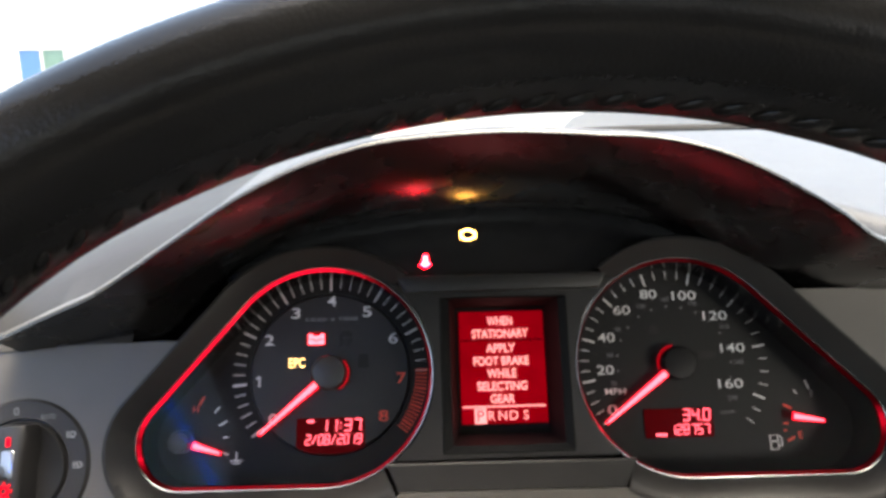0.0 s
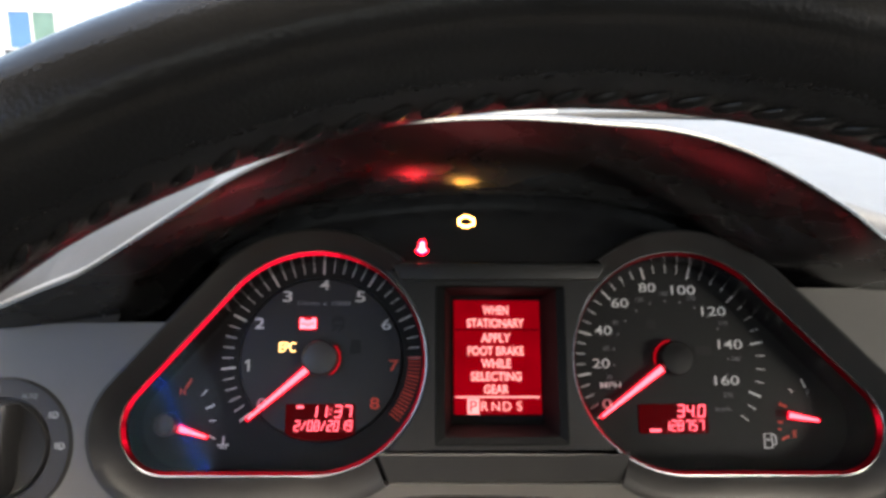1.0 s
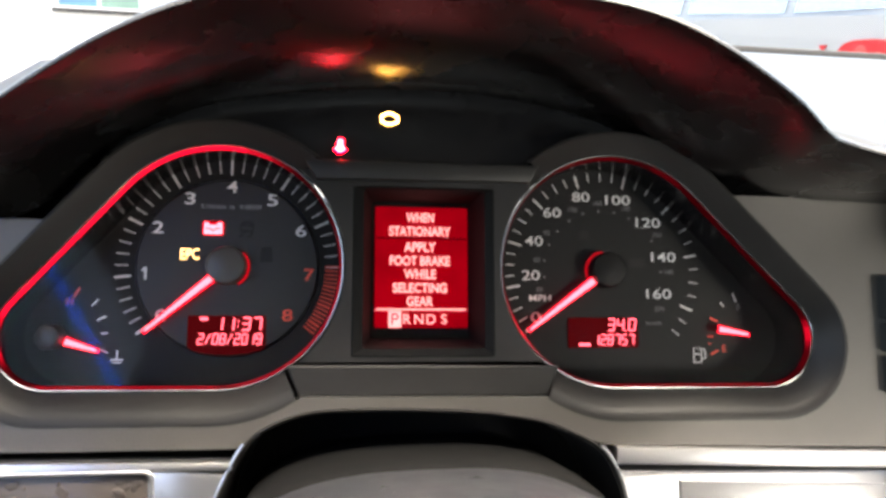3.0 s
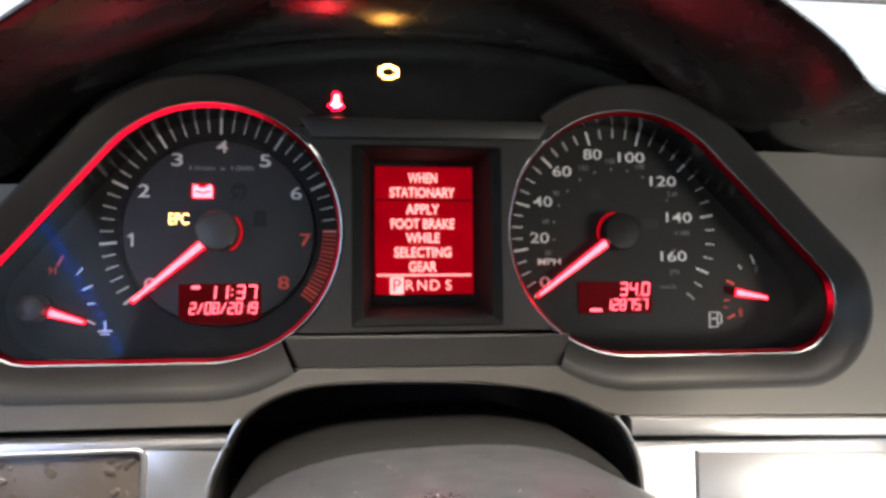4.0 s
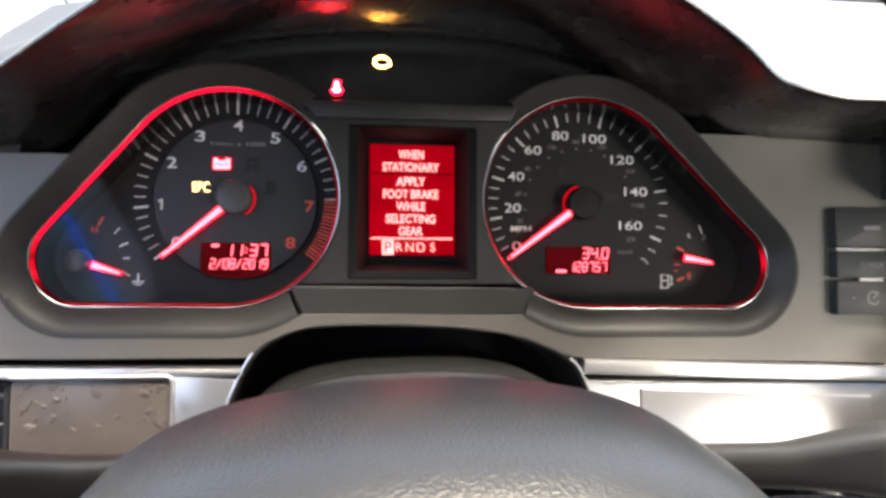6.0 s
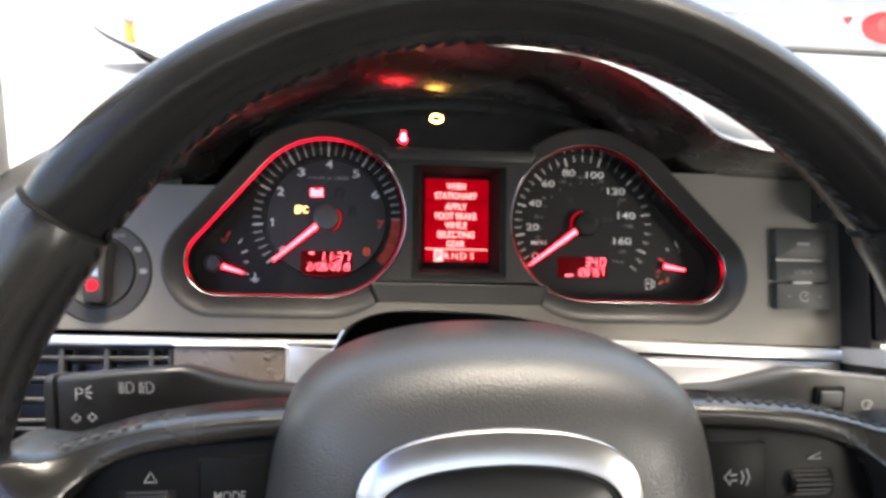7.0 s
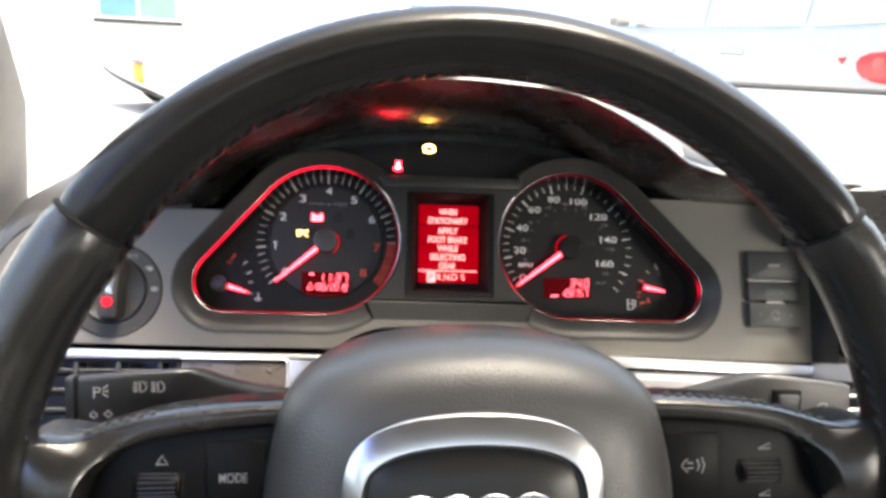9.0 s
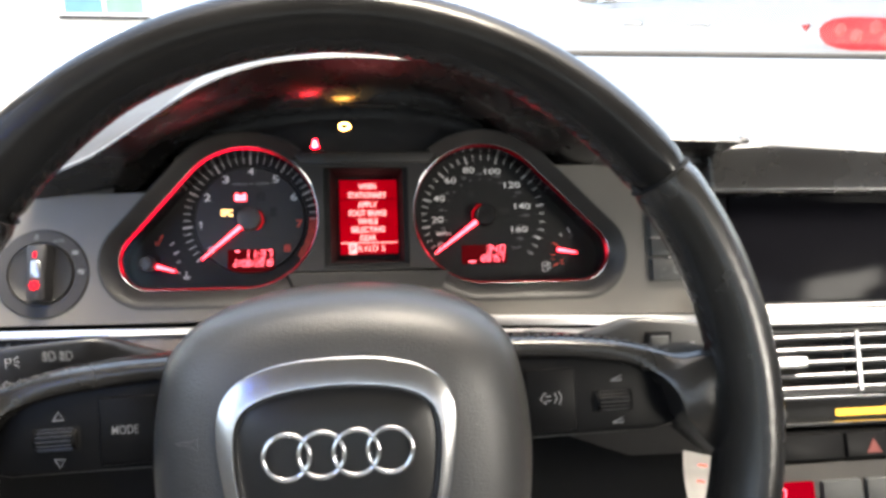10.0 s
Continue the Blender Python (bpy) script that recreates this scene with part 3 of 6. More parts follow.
# Warning symbols that are lit in the dials
bm = bmesh.new()
patch(bm, rounded(-0.0930, -0.0847, 0.0186, 0.0230, 0.0004, 2), -0.0018)
for x in (-0.0918, -0.0859):
    patch(bm, [(x - 0.0011, 0.0229), (x + 0.0011, 0.0229), (x + 0.0011, 0.0241), (x - 0.0011, 0.0241)], -0.0018)
part("battery_symbol", bm, M_RED_CORE, cluster, "lit red battery symbol")
bm = bmesh.new()
stroke(bm, [(-0.0922, 0.0212), (-0.0902, 0.0212), (-0.0888, 0.0200), (-0.0875, 0.0212), (-0.0855, 0.0212)], 0.0008, -0.0021, 0.0002)
part("battery_signs", bm, M_HAZARD, cluster)
# Glowing slab behind the battery, put in for bloom
bm = bmesh.new()
slab(bm, rounded(-0.0940, -0.0837, 0.0178, 0.0249, 0.0015), -0.00165, -0.0015)
part("battery_glow", bm, M_RED_HALO, cluster)
bm = bmesh.new()
patch(bm, [(-0.0672, 0.0057), (-0.0612, 0.0057), (-0.0617, 0.0130), (-0.0667, 0.0130)], -0.0018)
part("airbag_symbol", bm, M_UNLIT, cluster, "unlit airbag symbol")
bm = bmesh.new()
for seg in (((-0.0762, 0.0204), (-0.0762, 0.0224), (-0.0755, 0.0240), (-0.0742, 0.0247), (-0.0726, 0.0247), (-0.0713, 0.0240), (-0.0706, 0.0224), (-0.0706, 0.0204), (-0.0766, 0.0204)), ((-0.0768, 0.0230), (-0.0700, 0.0230)), ((-0.0770, 0.0176), (-0.0756, 0.0182), (-0.0750, 0.0192), (-0.0740, 0.0198)), ((-0.0732, 0.0176), (-0.0720, 0.0182), (-0.0714, 0.0192), (-0.0702, 0.0196))):
    stroke(bm, list(seg), 0.0012, -0.0018)
part("skid_symbol", bm, M_UNLIT, cluster, "unlit skid control symbol")
writing("epc_symbol", "EPC", -0.0988, 0.0092, -0.0018, 0.0050, M_AMBER, cluster, width=0.0084)
bm = bmesh.new()
patch(bm, [(0.0880, 0.0192), (0.0939, 0.0192), (0.0930, 0.0241), (0.0889, 0.0241)], -0.0003)
part("warning_symbol", bm, M_UNLIT, cluster, "unlit warning symbol")
bm = bmesh.new()
patch(bm, [(0.1134, 0.0055), (0.1224, 0.0055), (0.1224, 0.0101), (0.1134, 0.0101)], -0.0003)
part("brake_symbol", bm, M_UNLIT, cluster, "unlit brake symbol")

# Bridge between the dials, with the centre display
left_side = [polar(POD_L[:2], POD_L[2] + 0.0018, a) for a in range(-50, 53, 3)]
right_side = [polar(POD_R[:2], POD_R[2] + 0.0018, a) for a in range(127, 231, 3)]
bm = bmesh.new()
plate(bm, left_side + right_side, [rounded(-0.0242, 0.0385, -0.0376, 0.0372, 0.001, 2)], -0.0318, -0.026)
part("bridge", bm, M_SURROUND, cluster, "dark grey panel between the dials")
bm = bmesh.new()
slab(bm, [(-0.0405, 0.0392), (-0.0455, 0.0478), (0.0590, 0.0478), (0.0545, 0.0400)], -0.0352, -0.028, 0.0012)
part("bridge_ledge", bm, M_SURROUND, cluster)
bm = bmesh.new()
foot = [(-0.0512, -0.0408, 0.0006), (-0.0460, -0.0537, 0.0010), (0.0620, -0.0547, 0.0010), (0.0672, -0.0416, 0.0006)]
loft(bm, [[(x, -0.022, z) for x, z, d in foot], [(x, -0.0316 - d, z) for x, z, d in foot], [(0.008 + (x - 0.008) * 0.985, -0.0322 - d, -0.049 + (z + 0.049) * 0.88) for x, z, d in foot]], cap_first=True, cap_last=True)
part("bridge_foot", bm, M_SURROUND, cluster, smooth=False)
bm = bmesh.new()
loft(bm, [with_y(o, y) for o, y in ((rounded(-0.0242, 0.0385, -0.0376, 0.0372, 0.001, 2), -0.0318), (rounded(-0.0236, 0.0379, -0.0370, 0.0366, 0.001, 2), -0.0324), (rounded(-0.0195, 0.0345, -0.0340, 0.0362, 0.001, 2), -0.0300), (rounded(-0.0168, 0.0332, -0.0315, 0.0360, 0.001, 2), -0.0100), (rounded(-0.0150, 0.0325, -0.0295, 0.0360, 0.001, 2), 0.0010))], cap_last=True)
part("display_frame", bm, M_FRAME, cluster, "deep black display frame")
bm = bmesh.new()
slab(bm, rounded(-0.0134, 0.0316, -0.0247, 0.0338, 0.0006, 2), 0.0, 0.0010)
display = part("centre_display", bm, M_SCREEN, cluster, "lit red driver display with a gear message")
for words, z, wide in (("WHEN", 0.0286, 0.0135), ("STATIONARY", 0.0219, 0.0300), ("APPLY", 0.0142, 0.0155), ("FOOT BRAKE", 0.0075, 0.0292), ("WHILE", 0.0010, 0.0155), ("SELECTING", -0.0056, 0.0262), ("GEAR", -0.0121, 0.0128)):
    writing("display_line", words, 0.0083, z, -0.0004, 0.0047, M_SCREEN_TEXT, display, width=wide, bold=0.035)
for words, x in (("R", 0.0022), ("N", 0.0078), ("D", 0.0137), ("S", 0.0200)):
    writing("gear_letter", words, x, -0.0206, -0.0004, 0.0046, M_SCREEN_TEXT, display)
bm = bmesh.new()
stroke(bm, [(-0.0128, -0.0160), (0.0306, -0.0160)], 0.0008, -0.0003)
part("divider", bm, M_SCREEN_TEXT, display)
bm = bmesh.new()
patch(bm, [(-0.0067, -0.0246), (-0.0006, -0.0246), (-0.0006, -0.0168), (-0.0067, -0.0168)], -0.0003)
part("selected_gear", bm, M_SCREEN_TEXT, display)
writing("gear_letter", "P", -0.0036, -0.0206, -0.0006, 0.0056, M_RED, display)
bm = bmesh.new()
stroke(bm, [(-0.0130, 0.0184), (0.0312, 0.0184)], 0.0006, -0.0003)
part("seam_line", bm, M_LCD_OFF, display)

# Smoked warning panel above the bridge
bm = bmesh.new()
arch = [(-0.1350, 0.0520), (-0.1210, 0.0625), (-0.0890, 0.0765), (-0.0475, 0.0840), (-0.0020, 0.0875), (0.0459, 0.0855), (0.0862, 0.0775), (0.1126, 0.0655), (0.1500, 0.0440)]
foot = [polar(POD_L[:2], POD_L[2] + 0.0012, a) for a in range(132, 44, -4)] + [polar(POD_R[:2], POD_R[2] + 0.0012, a) for a in range(136, 48, -4)]
slab(bm, foot + arch[::-1], -0.0185, -0.012)
part("warning_panel", bm, M_GLOSS_BLACK, cluster, "smoked black panel with warning lights")
bm = bmesh.new()
BELL = [(-2.6, -1.5), (-2.5, -1.0), (-1.6, -0.6), (-1.25, 0.8), (-1.0, 2.0), (-0.9, 3.0), (0.2, 3.3), (1.2, 2.9), (1.5, 2.2), (1.2, 1.4), (1.35, 0.6), (1.7, -0.6), (2.5, -1.0), (2.6, -1.5), (1.5, -2.0), (1.0, -2.7), (-1.0, -2.7), (-1.5, -2.0)]
patch(bm, [(-0.0306 + 0.00126 * x, 0.0580 + 0.00126 * z) for x, z in BELL[::-1]], -0.0190)
part("bell_symbol", bm, M_BELL, cluster, "lit red bell-shaped belt symbol")
# Smaller paler layer paints in the overexposed middle of the bell
bm = bmesh.new()
patch(bm, [(-0.0306 + 0.00096 * x, 0.0580 + 0.00098 * z) for x, z in BELL[::-1]], -0.0196)
part("bell_core", bm, M_BELL_CORE, cluster)
bm = bmesh.new()
ENGINE = [(-3.6, -1.6), (-3.6, 1.6), (-2.4, 1.6), (-1.6, 2.6), (1.4, 2.6), (2.2, 1.6), (3.4, 1.6), (3.8, 1.0), (3.8, -1.8), (2.4, -1.8), (1.4, -2.6), (-1.8, -2.6), (-2.6, -1.6), (-3.8, -1.6)]
stroke(bm, [(-0.0081 + 0.00100 * x, 0.0719 + 0.00098 * z) for x, z in ENGINE], 0.0011, -0.0192)
part("engine_symbol", bm, M_ENGINE, cluster, "lit amber engine outline symbol")


# ---- the steering wheel: u right, v up in its plane, n towards the driver ----
LEAN = math.degrees(-0.0993)
WHEEL = CAR @ Matrix.Translation((-0.0050, -0.2488, -0.1293)) @ Matrix.Rotation(radians(90 - LEAN), 4, "X") @ Matrix.Rotation(radians(1.2), 4, "Z")
RIM_R, TUBE_R, TUBE_N = 0.1763, 0.0129, 0.0184
wheel = thing("steering_wheel", (0, 0, 0), "black stitched leather steering wheel with worn rim and chrome trim", "steering wheel", WHEEL)


def rim_point(deg, k, grow=0.0, n=28):
    a = radians(deg)
    f = k * math.tau / n
    thumb = 0.0045 * max(0.0, 1 - abs(deg - 146) / 26) * max(0.0, -math.cos(f))
    r = RIM_R + (TUBE_R + grow) * math.cos(f) - thumb
    return Vector((r * math.cos(a), r * math.sin(a), (TUBE_N + grow) * math.sin(f)))


def rim_piece(name, a0, a1, grow, material, label):
    bm = bmesh.new()
    steps = max(6, int(abs(a1 - a0) / 2))
    loft(bm, [[rim_point(a0 + (a1 - a0) * i / steps, k, grow if 0 < i < steps else grow - 0.0012) for k in range(28)] for i in range(steps + 1)], cap_first=True, cap_last=True)
    return part(name, bm, material, wheel, label)


rim_piece("rim_top", 37.2, 142.8, 0.0, M_LEATHER, "smooth black leather rim, shiny with wear")
rim_piece("rim_side", 142.9, 218, 0.0006, M_LEATHER_WORN, "worn black leather grip")
rim_piece("rim_side", -38, 37.1, 0.0006, M_LEATHER_WORN, "worn black leather grip")
rim_piece("rim_bottom", 218, 322, 0.0, M_LEATHER, "black leather rim")
for deg in (37.1, 142.9):
    bm = bmesh.new()
    loft(bm, [[rim_point(deg + d, k, g) for k in range(28)] for d, g in ((-0.30, -0.001), (-0.16, 0.0001), (0, 0.00065), (0.16, 0.0001), (0.30, -0.001))])
    part("rim_seam", bm, M_DEEP, wheel)
# Twisted stitches along the inner edge, leaning over the seam
stitch = bmesh.new()
for k in range(70):
    deg = 10 + k * 160 / 69
    a = radians(deg)
    p = rim_point(deg, 13.5, 0.0)
    around = (rim_point(deg, 14.0) - rim_point(deg, 13.0)).normalized()
    along = Vector((-math.sin(a), math.cos(a), 0))
    outward = along.cross(around).normalized()
    inward = outward if outward.dot(p - Vector((math.cos(a), math.sin(a), 0)) * RIM_R) > 0 else -outward
    made = bmesh.ops.create_uvsphere(stitch, u_segments=8, v_segments=6, radius=1)["verts"]
    d = (along * 0.75 + around * 0.66).normalized()
    w = d.cross(inward).normalized()
    m = Matrix.Translation(p + inward * -0.0003) @ Matrix((d, inward, w)).transposed().to_4x4() @ Matrix.Diagonal((0.0040, 0.0014, 0.0013, 1))
    bmesh.ops.transform(stitch, matrix=m, verts=made)
tagged(part("stitching", stitch, M_LEATHER, wheel, "coarse black stitching along the inner rim"), kind="stuff")

# Airbag cover
half = [(0.0, 0.0648), (0.0245, 0.0636), (0.0460, 0.0590), (0.0625, 0.0510), (0.0735, 0.0394), (0.0790, 0.0208), (0.0815, 0.0), (0.0810, -0.0250), (0.0760, -0.0520), (0.0620, -0.0720), (0.0350, -0.0810), (0.0, -0.0830)]


def smooth_outline(points, n=96):
    """A closed outline through the right half's points, mirrored, at even steps."""
    ring = points + [(-x, y) for x, y in points[-2:0:-1]]
    ring = [Vector((x, y, 0)) for x, y in ring]
    dense = []
    m = len(ring)
    for i in range(m):
        p0, p1, p2, p3 = ring[i - 1], ring[i], ring[(i + 1) % m], ring[(i + 2) % m]
        for s in range(12):
            t = s / 12
            dense.append(0.5 * (2 * p1 + (p2 - p0) * t + (2 * p0 - 5 * p1 + 4 * p2 - p3) * t * t + (3 * p1 - p0 - 3 * p2 + p3) * t ** 3))
    total = [0.0]
    for a, b in zip(dense, dense[1:] + dense[:1]):
        total.append(total[-1] + (b - a).length)
    out, j = [], 0
    for i in range(n):
        want = total[-1] * i / n
        while total[j + 1] < want:
            j += 1
        f = (want - total[j]) / max(1e-9, total[j + 1] - total[j])
        p = dense[j].lerp(dense[(j + 1) % len(dense)], f)
        out.append((p.x, p.y))
    return out


pad = smooth_outline(half)
bm = bmesh.new()
loft(bm, [[(x * s, y * s, n) for x, y in pad] for s, n in ((0.96, -0.052), (1.0, -0.045), (1.0, -0.022), (0.985, -0.010), (0.95, -0.001), (0.89, 0.0062), (0.80, 0.0118), (0.68, 0.0155), (0.5, 0.0172), (0.25, 0.018), (0.02, 0.018))], cap_first=True, cap_last=True)
part("airbag_cover", bm, M_PAD, wheel, "grained dark grey airbag cover")
outer = smooth_outline([(0.0, 0.0385), (0.0220, 0.0368), (0.0375, 0.0312), (0.0452, 0.0215), (0.0468, 0.0080), (0.0430, -0.0190), (0.0360, -0.0400), (0.0220, -0.0500), (0.0, -0.0520)])
inner = smooth_outline([(0.0, 0.0272), (0.0210, 0.0254), (0.0335, 0.0208), (0.0385, 0.0135), (0.0395, -0.0005), (0.0365, -0.0200), (0.0300, -0.0350), (0.0180, -0.0420), (0.0, -0.0435)])


def between(f):
    return [(a * (1 - f) + c * f - 0.0027, b * (1 - f) + d * f) for (a, b), (c, d) in zip(outer, inner)]


bm = bmesh.new()
loft(bm, [[(x, y, n) for x, y in between(f)] for f, n in ((-0.04, 0.010), (0.0, 0.0176), (0.03, 0.0186), (0.06, 0.0189), (0.10, 0.0191), (0.5, 0.0199), (0.88, 0.0207), (0.92, 0.0207), (0.96, 0.0203), (1.0, 0.0188), (1.03, 0.014))])
part("chrome_trim", bm, M_HORSESHOE, wheel, "broad polished chrome horseshoe trim")
bm = bmesh.new()
loft(bm, [[(x * s, y * s, n) for x, y in between(1.02)] for s, n in ((1.0, 0.0150), (0.98, 0.0178), (0.9, 0.0192), (0.5, 0.0200), (0.02, 0.0202))], cap_last=True)
part("centre_plate", bm, M_PLATE, wheel, "smooth black centre plate")
for k in range(4):
    cu = -0.0226 + 0.01327 * k
    loops = []
    for i in range(48):
        a = i * math.tau / 48
        loops.append([(cu + (0.0087 + 0.0011 * math.cos(f)) * math.cos(a), 0.0014 + (0.0087 + 0.0011 * math.cos(f)) * math.sin(a), 0.0208 + 0.0011 * math.sin(f)) for f in [j * math.tau / 10 for j in range(10)]])
    one = bmesh.new()
    loft(one, loops + [loops[0]])
    bmesh.ops.remove_doubles(one, verts=one.verts[:], dist=1e-6)
    part("emblem_ring", one, M_CHROME, wheel, "chrome ring of the emblem")
HORN = [(-0.0045, 0.0), (-0.002, 0.0007), (0.001, 0.0007), (0.0042, 0.0021), (0.0042, -0.0021), (0.001, -0.0007), (-0.002, -0.0007), (-0.0045, 0.0)]
for u, turn in ((-0.0610, -0.36), (0.0565, 0.36)):
    bm = bmesh.new()
    tube(bm, [(u + a, 0.0072 + b, (0.0131 if u < 0 else 0.0141) - turn * a) for a, b in HORN], [0.00035] * 8, 6)
    part("horn_mark", bm, M_HUB, wheel, "small raised horn mark")

# Spokes with their switch panels
for s, name in ((-1, "left"), (1, "right")):
    # leather from the cover's side out to the rim and down along it: upper edge, edge at the switches, height
    spine = [((0.072, 0.0385), (0.072, 0.0288), -0.0100), ((0.090, 0.0378), (0.090, 0.0280), -0.0098), ((0.108, 0.0362), (0.107, 0.0262), -0.0092), ((0.124, 0.0338), (0.121, 0.0240), -0.0085),
             ((0.138, 0.0302), (0.132, 0.0205), -0.0070), ((0.149, 0.0272), (0.1395, 0.0150), -0.0040), ((0.158, 0.0285), (0.1435, 0.0080), 0.0005), ((0.168, 0.0270), (0.1455, 0.0000), 0.0030),
             ((0.1735, 0.0120), (0.1510, -0.0080), 0.0030), ((0.1755, -0.0060), (0.1580, -0.0150), -0.0010), ((0.1740, -0.0220), (0.1680, -0.0240), -0.0080)]
    tops = curve_at([(a[0], a[1], n) for a, b, n in spine], 34)
    feet = curve_at([(b[0], b[1], n) for a, b, n in spine], 34)
    bm = bmesh.new()
    loops = []
    for a, b in zip(tops, feet):
        base = min(-0.0135, a.z - 0.003)
        span = math.hypot(b.x - a.x, b.y - a.y)
        roll = min(0.0042, span * 0.42) / span
        section = [(0.0, -0.032), (0.0, a.z - 0.0075), (roll * 0.08, a.z - 0.0048), (roll * 0.3, a.z - 0.0022), (roll * 0.65, a.z - 0.0006), (roll, a.z), (1 - roll, a.z - 0.0002), (1 - roll * 0.5, a.z - 0.0012), (1 - roll * 0.12, (a.z + base) / 2 - 0.0004), (1.0, base), (1.0, -0.032)]
        loops.append([(s * (a.x + (b.x - a.x) * f), a.y + (b.y - a.y) * f, n) for f, n in section])
    loft(bm, loops, cap_first=True, cap_last=True)
    spoke = part("spoke", bm, M_LEATHER_WORN, wheel, "leather-wrapped upper spoke")
    bm = bmesh.new()
    for k in range(15 if s > 0 else 6):
        a, b = tops[k + (2 if s > 0 else 11)], tops[k + (3 if s > 0 else 12)]
        along = Vector((s * (b.x - a.x), b.y - a.y, b.z - a.z)).normalized()
        made = bmesh.ops.create_uvsphere(bm, u_segments=8, v_segments=6, radius=1)["verts"]
        slant = (along + Vector((0, 0.25, 0.5))).normalized()
        side = slant.cross(Vector((0, 1, 0))).normalized()
        turn = Matrix((slant, side, slant.cross(side))).transposed().to_4x4()
        bmesh.ops.transform(bm, matrix=Matrix.Translation((s * a.x, a.y + 0.0002, a.z - 0.0048)) @ turn @ Matrix.Diagonal((0.0016, 0.0006, 0.0006, 1)), verts=made)
    tagged(part("spoke_stitching", bm, M_THREAD, spoke, "short stitches along the spoke's upper edge"), kind="stuff")
    bm = bmesh.new()
    shape = [(s * u, v) for u, v in ((0.0740, 0.0300), (0.0830, 0.0292), (0.1030, 0.0278), (0.1150, 0.0262), (0.1290, 0.0235), (0.1390, 0.0180), (0.1435, 0.0100), (0.1465, 0.0000), (0.1480, -0.0060), (0.1380, -0.0080), (0.0740, -0.0078))]
    if s < 0:
        shape.reverse()
    mid_u, mid_v = s * 0.107, 0.009
    loft(bm, [[(u, v, -0.035) for u, v in shape], [(u, v, -0.0150) for u, v in shape], [(mid_u + (u - mid_u) * 0.975, mid_v + (v - mid_v) * 0.94, -0.0128) for u, v in shape], [(mid_u + (u - mid_u) * 0.94, mid_v + (v - mid_v) * 0.86, -0.0124) for u, v in shape]], cap_first=True, cap_last=True)
    panel = part("switch_panel", bm, M_BUTTON, wheel, "black switch panel on the spoke")
    # Lighter tube stands for the bright reflection along the panel's lower edge
    bm = bmesh.new()
    tube(bm, [(s * 0.0780, -0.0073, -0.0142), (s * 0.1330, -0.0070, -0.0142), (s * 0.1440, -0.0056, -0.0142)], [0.0006] * 3, 6)
    part("edge_glint", bm, M_GREY_BUTTON, panel, "thin grey tube for the glint on the lower edge")
    bm = bmesh.new()
    u0, u1 = sorted((s * 0.0790, s * 0.1020))
    box(bm, u0, u1, -0.0052, 0.0232, -0.0150, -0.0112, 0.0012)
    part("side_button", bm, M_BUTTON, panel, "wide black button")
    bm = bmesh.new()
    u0, u1 = sorted((s * 0.1110, s * 0.1275))
    box(bm, u0 - 0.0014, u1 + 0.0014, 0.0018, 0.0122, -0.0140, -0.0120, 0.0009)
    part("roller_frame", bm, M_DEEP, panel, "dark recess round the roller")
    bm = bmesh.new()
    tube(bm, [(u0, 0.0070, -0.0135), (u0 + 0.001, 0.0070, -0.0135), (u1 - 0.001, 0.0070, -0.0135), (u1, 0.0070, -0.0135)], [0.0040, 0.0046, 0.0046, 0.0040], 18)
    roller = part("roller", bm, M_BUTTON, panel, "ribbed thumb roller")
    for k in range(7):
        a = radians(20 + k * 23)
        bm = bmesh.new()
        tube(bm, [(u0 + 0.0015, 0.0070 + 0.0046 * math.cos(a), -0.0135 + 0.0046 * math.sin(a)), (u1 - 0.0015, 0.0070 + 0.0046 * math.cos(a), -0.0135 + 0.0046 * math.sin(a))], [0.0004, 0.0004], 5)
        part("rib", bm, M_BLACK, roller)


def wheel_sign(name, strokes, width, n, material=M_PRINT_DIM):
    bm = bmesh.new()
    for line in strokes:
        stroke(bm, list(line), width, 0.0)
    for v in bm.verts:
        v.co = Vector((v.co.x, v.co.z, n))
    return part(name, bm, material, wheel, smooth=False)


for v0, d in ((0.0150, 1), (-0.0012, -1)):
    wheel_sign("arrow_symbol", [((-0.1200, v0), (-0.1180, v0 + 0.0034 * d), (-0.1160, v0), (-0.1202, v0))], 0.0006, -0.0118)
writing("button_word", "MODE", 0, 0, 0, 0.0036, M_PRINT_DIM, wheel, width=0.0105, place=Matrix.Translation((-0.0915, 0.0095, -0.0110)))
wheel_sign("voice_symbol", [((0.0905, 0.0110), (0.0880, 0.0110), (0.0880, 0.0128), (0.0855, 0.0100), (0.0880, 0.0074), (0.0880, 0.0090), (0.0905, 0.0090)), ((0.0920, 0.0125), (0.0930, 0.0100), (0.0920, 0.0078)), ((0.0940, 0.0132), (0.0952, 0.0100), (0.0940, 0.0070))], 0.0006, -0.0110)
for v0 in (0.0160, -0.0030):
    wheel_sign("volume_symbol", [((0.1185, v0), (0.1235, v0), (0.1235, v0 + 0.0022), (0.1185, v0))], 0.0006, -0.0118)

# ---- stalks ----
def rounded_section(x, y, z, hw, hh, r, lean=0.0, n=4):
    """A rounded rectangle across the stalk at x; lean tips its front face back at the top."""
    pts = []
    for a, b in rounded(-hw, hw, -hh, hh, min(r, hw * 0.95, hh * 0.95), n):
        pts.append((x, y + a + lean * b, z + b))
    return pts


def stalk(name, label, sections, material):
    """A lever of rounded sections (x, y, z, half depth, half height, corner)."""
    ob = thing(name, sections[0][:3], label, "stalk")
    bm = bmesh.new()
    loft(bm, [rounded_section(*c, lean=-0.22) for c in sections], cap_first=True, cap_last=True)
    lever = part("lever", bm, material, ob)
    return ob, lever


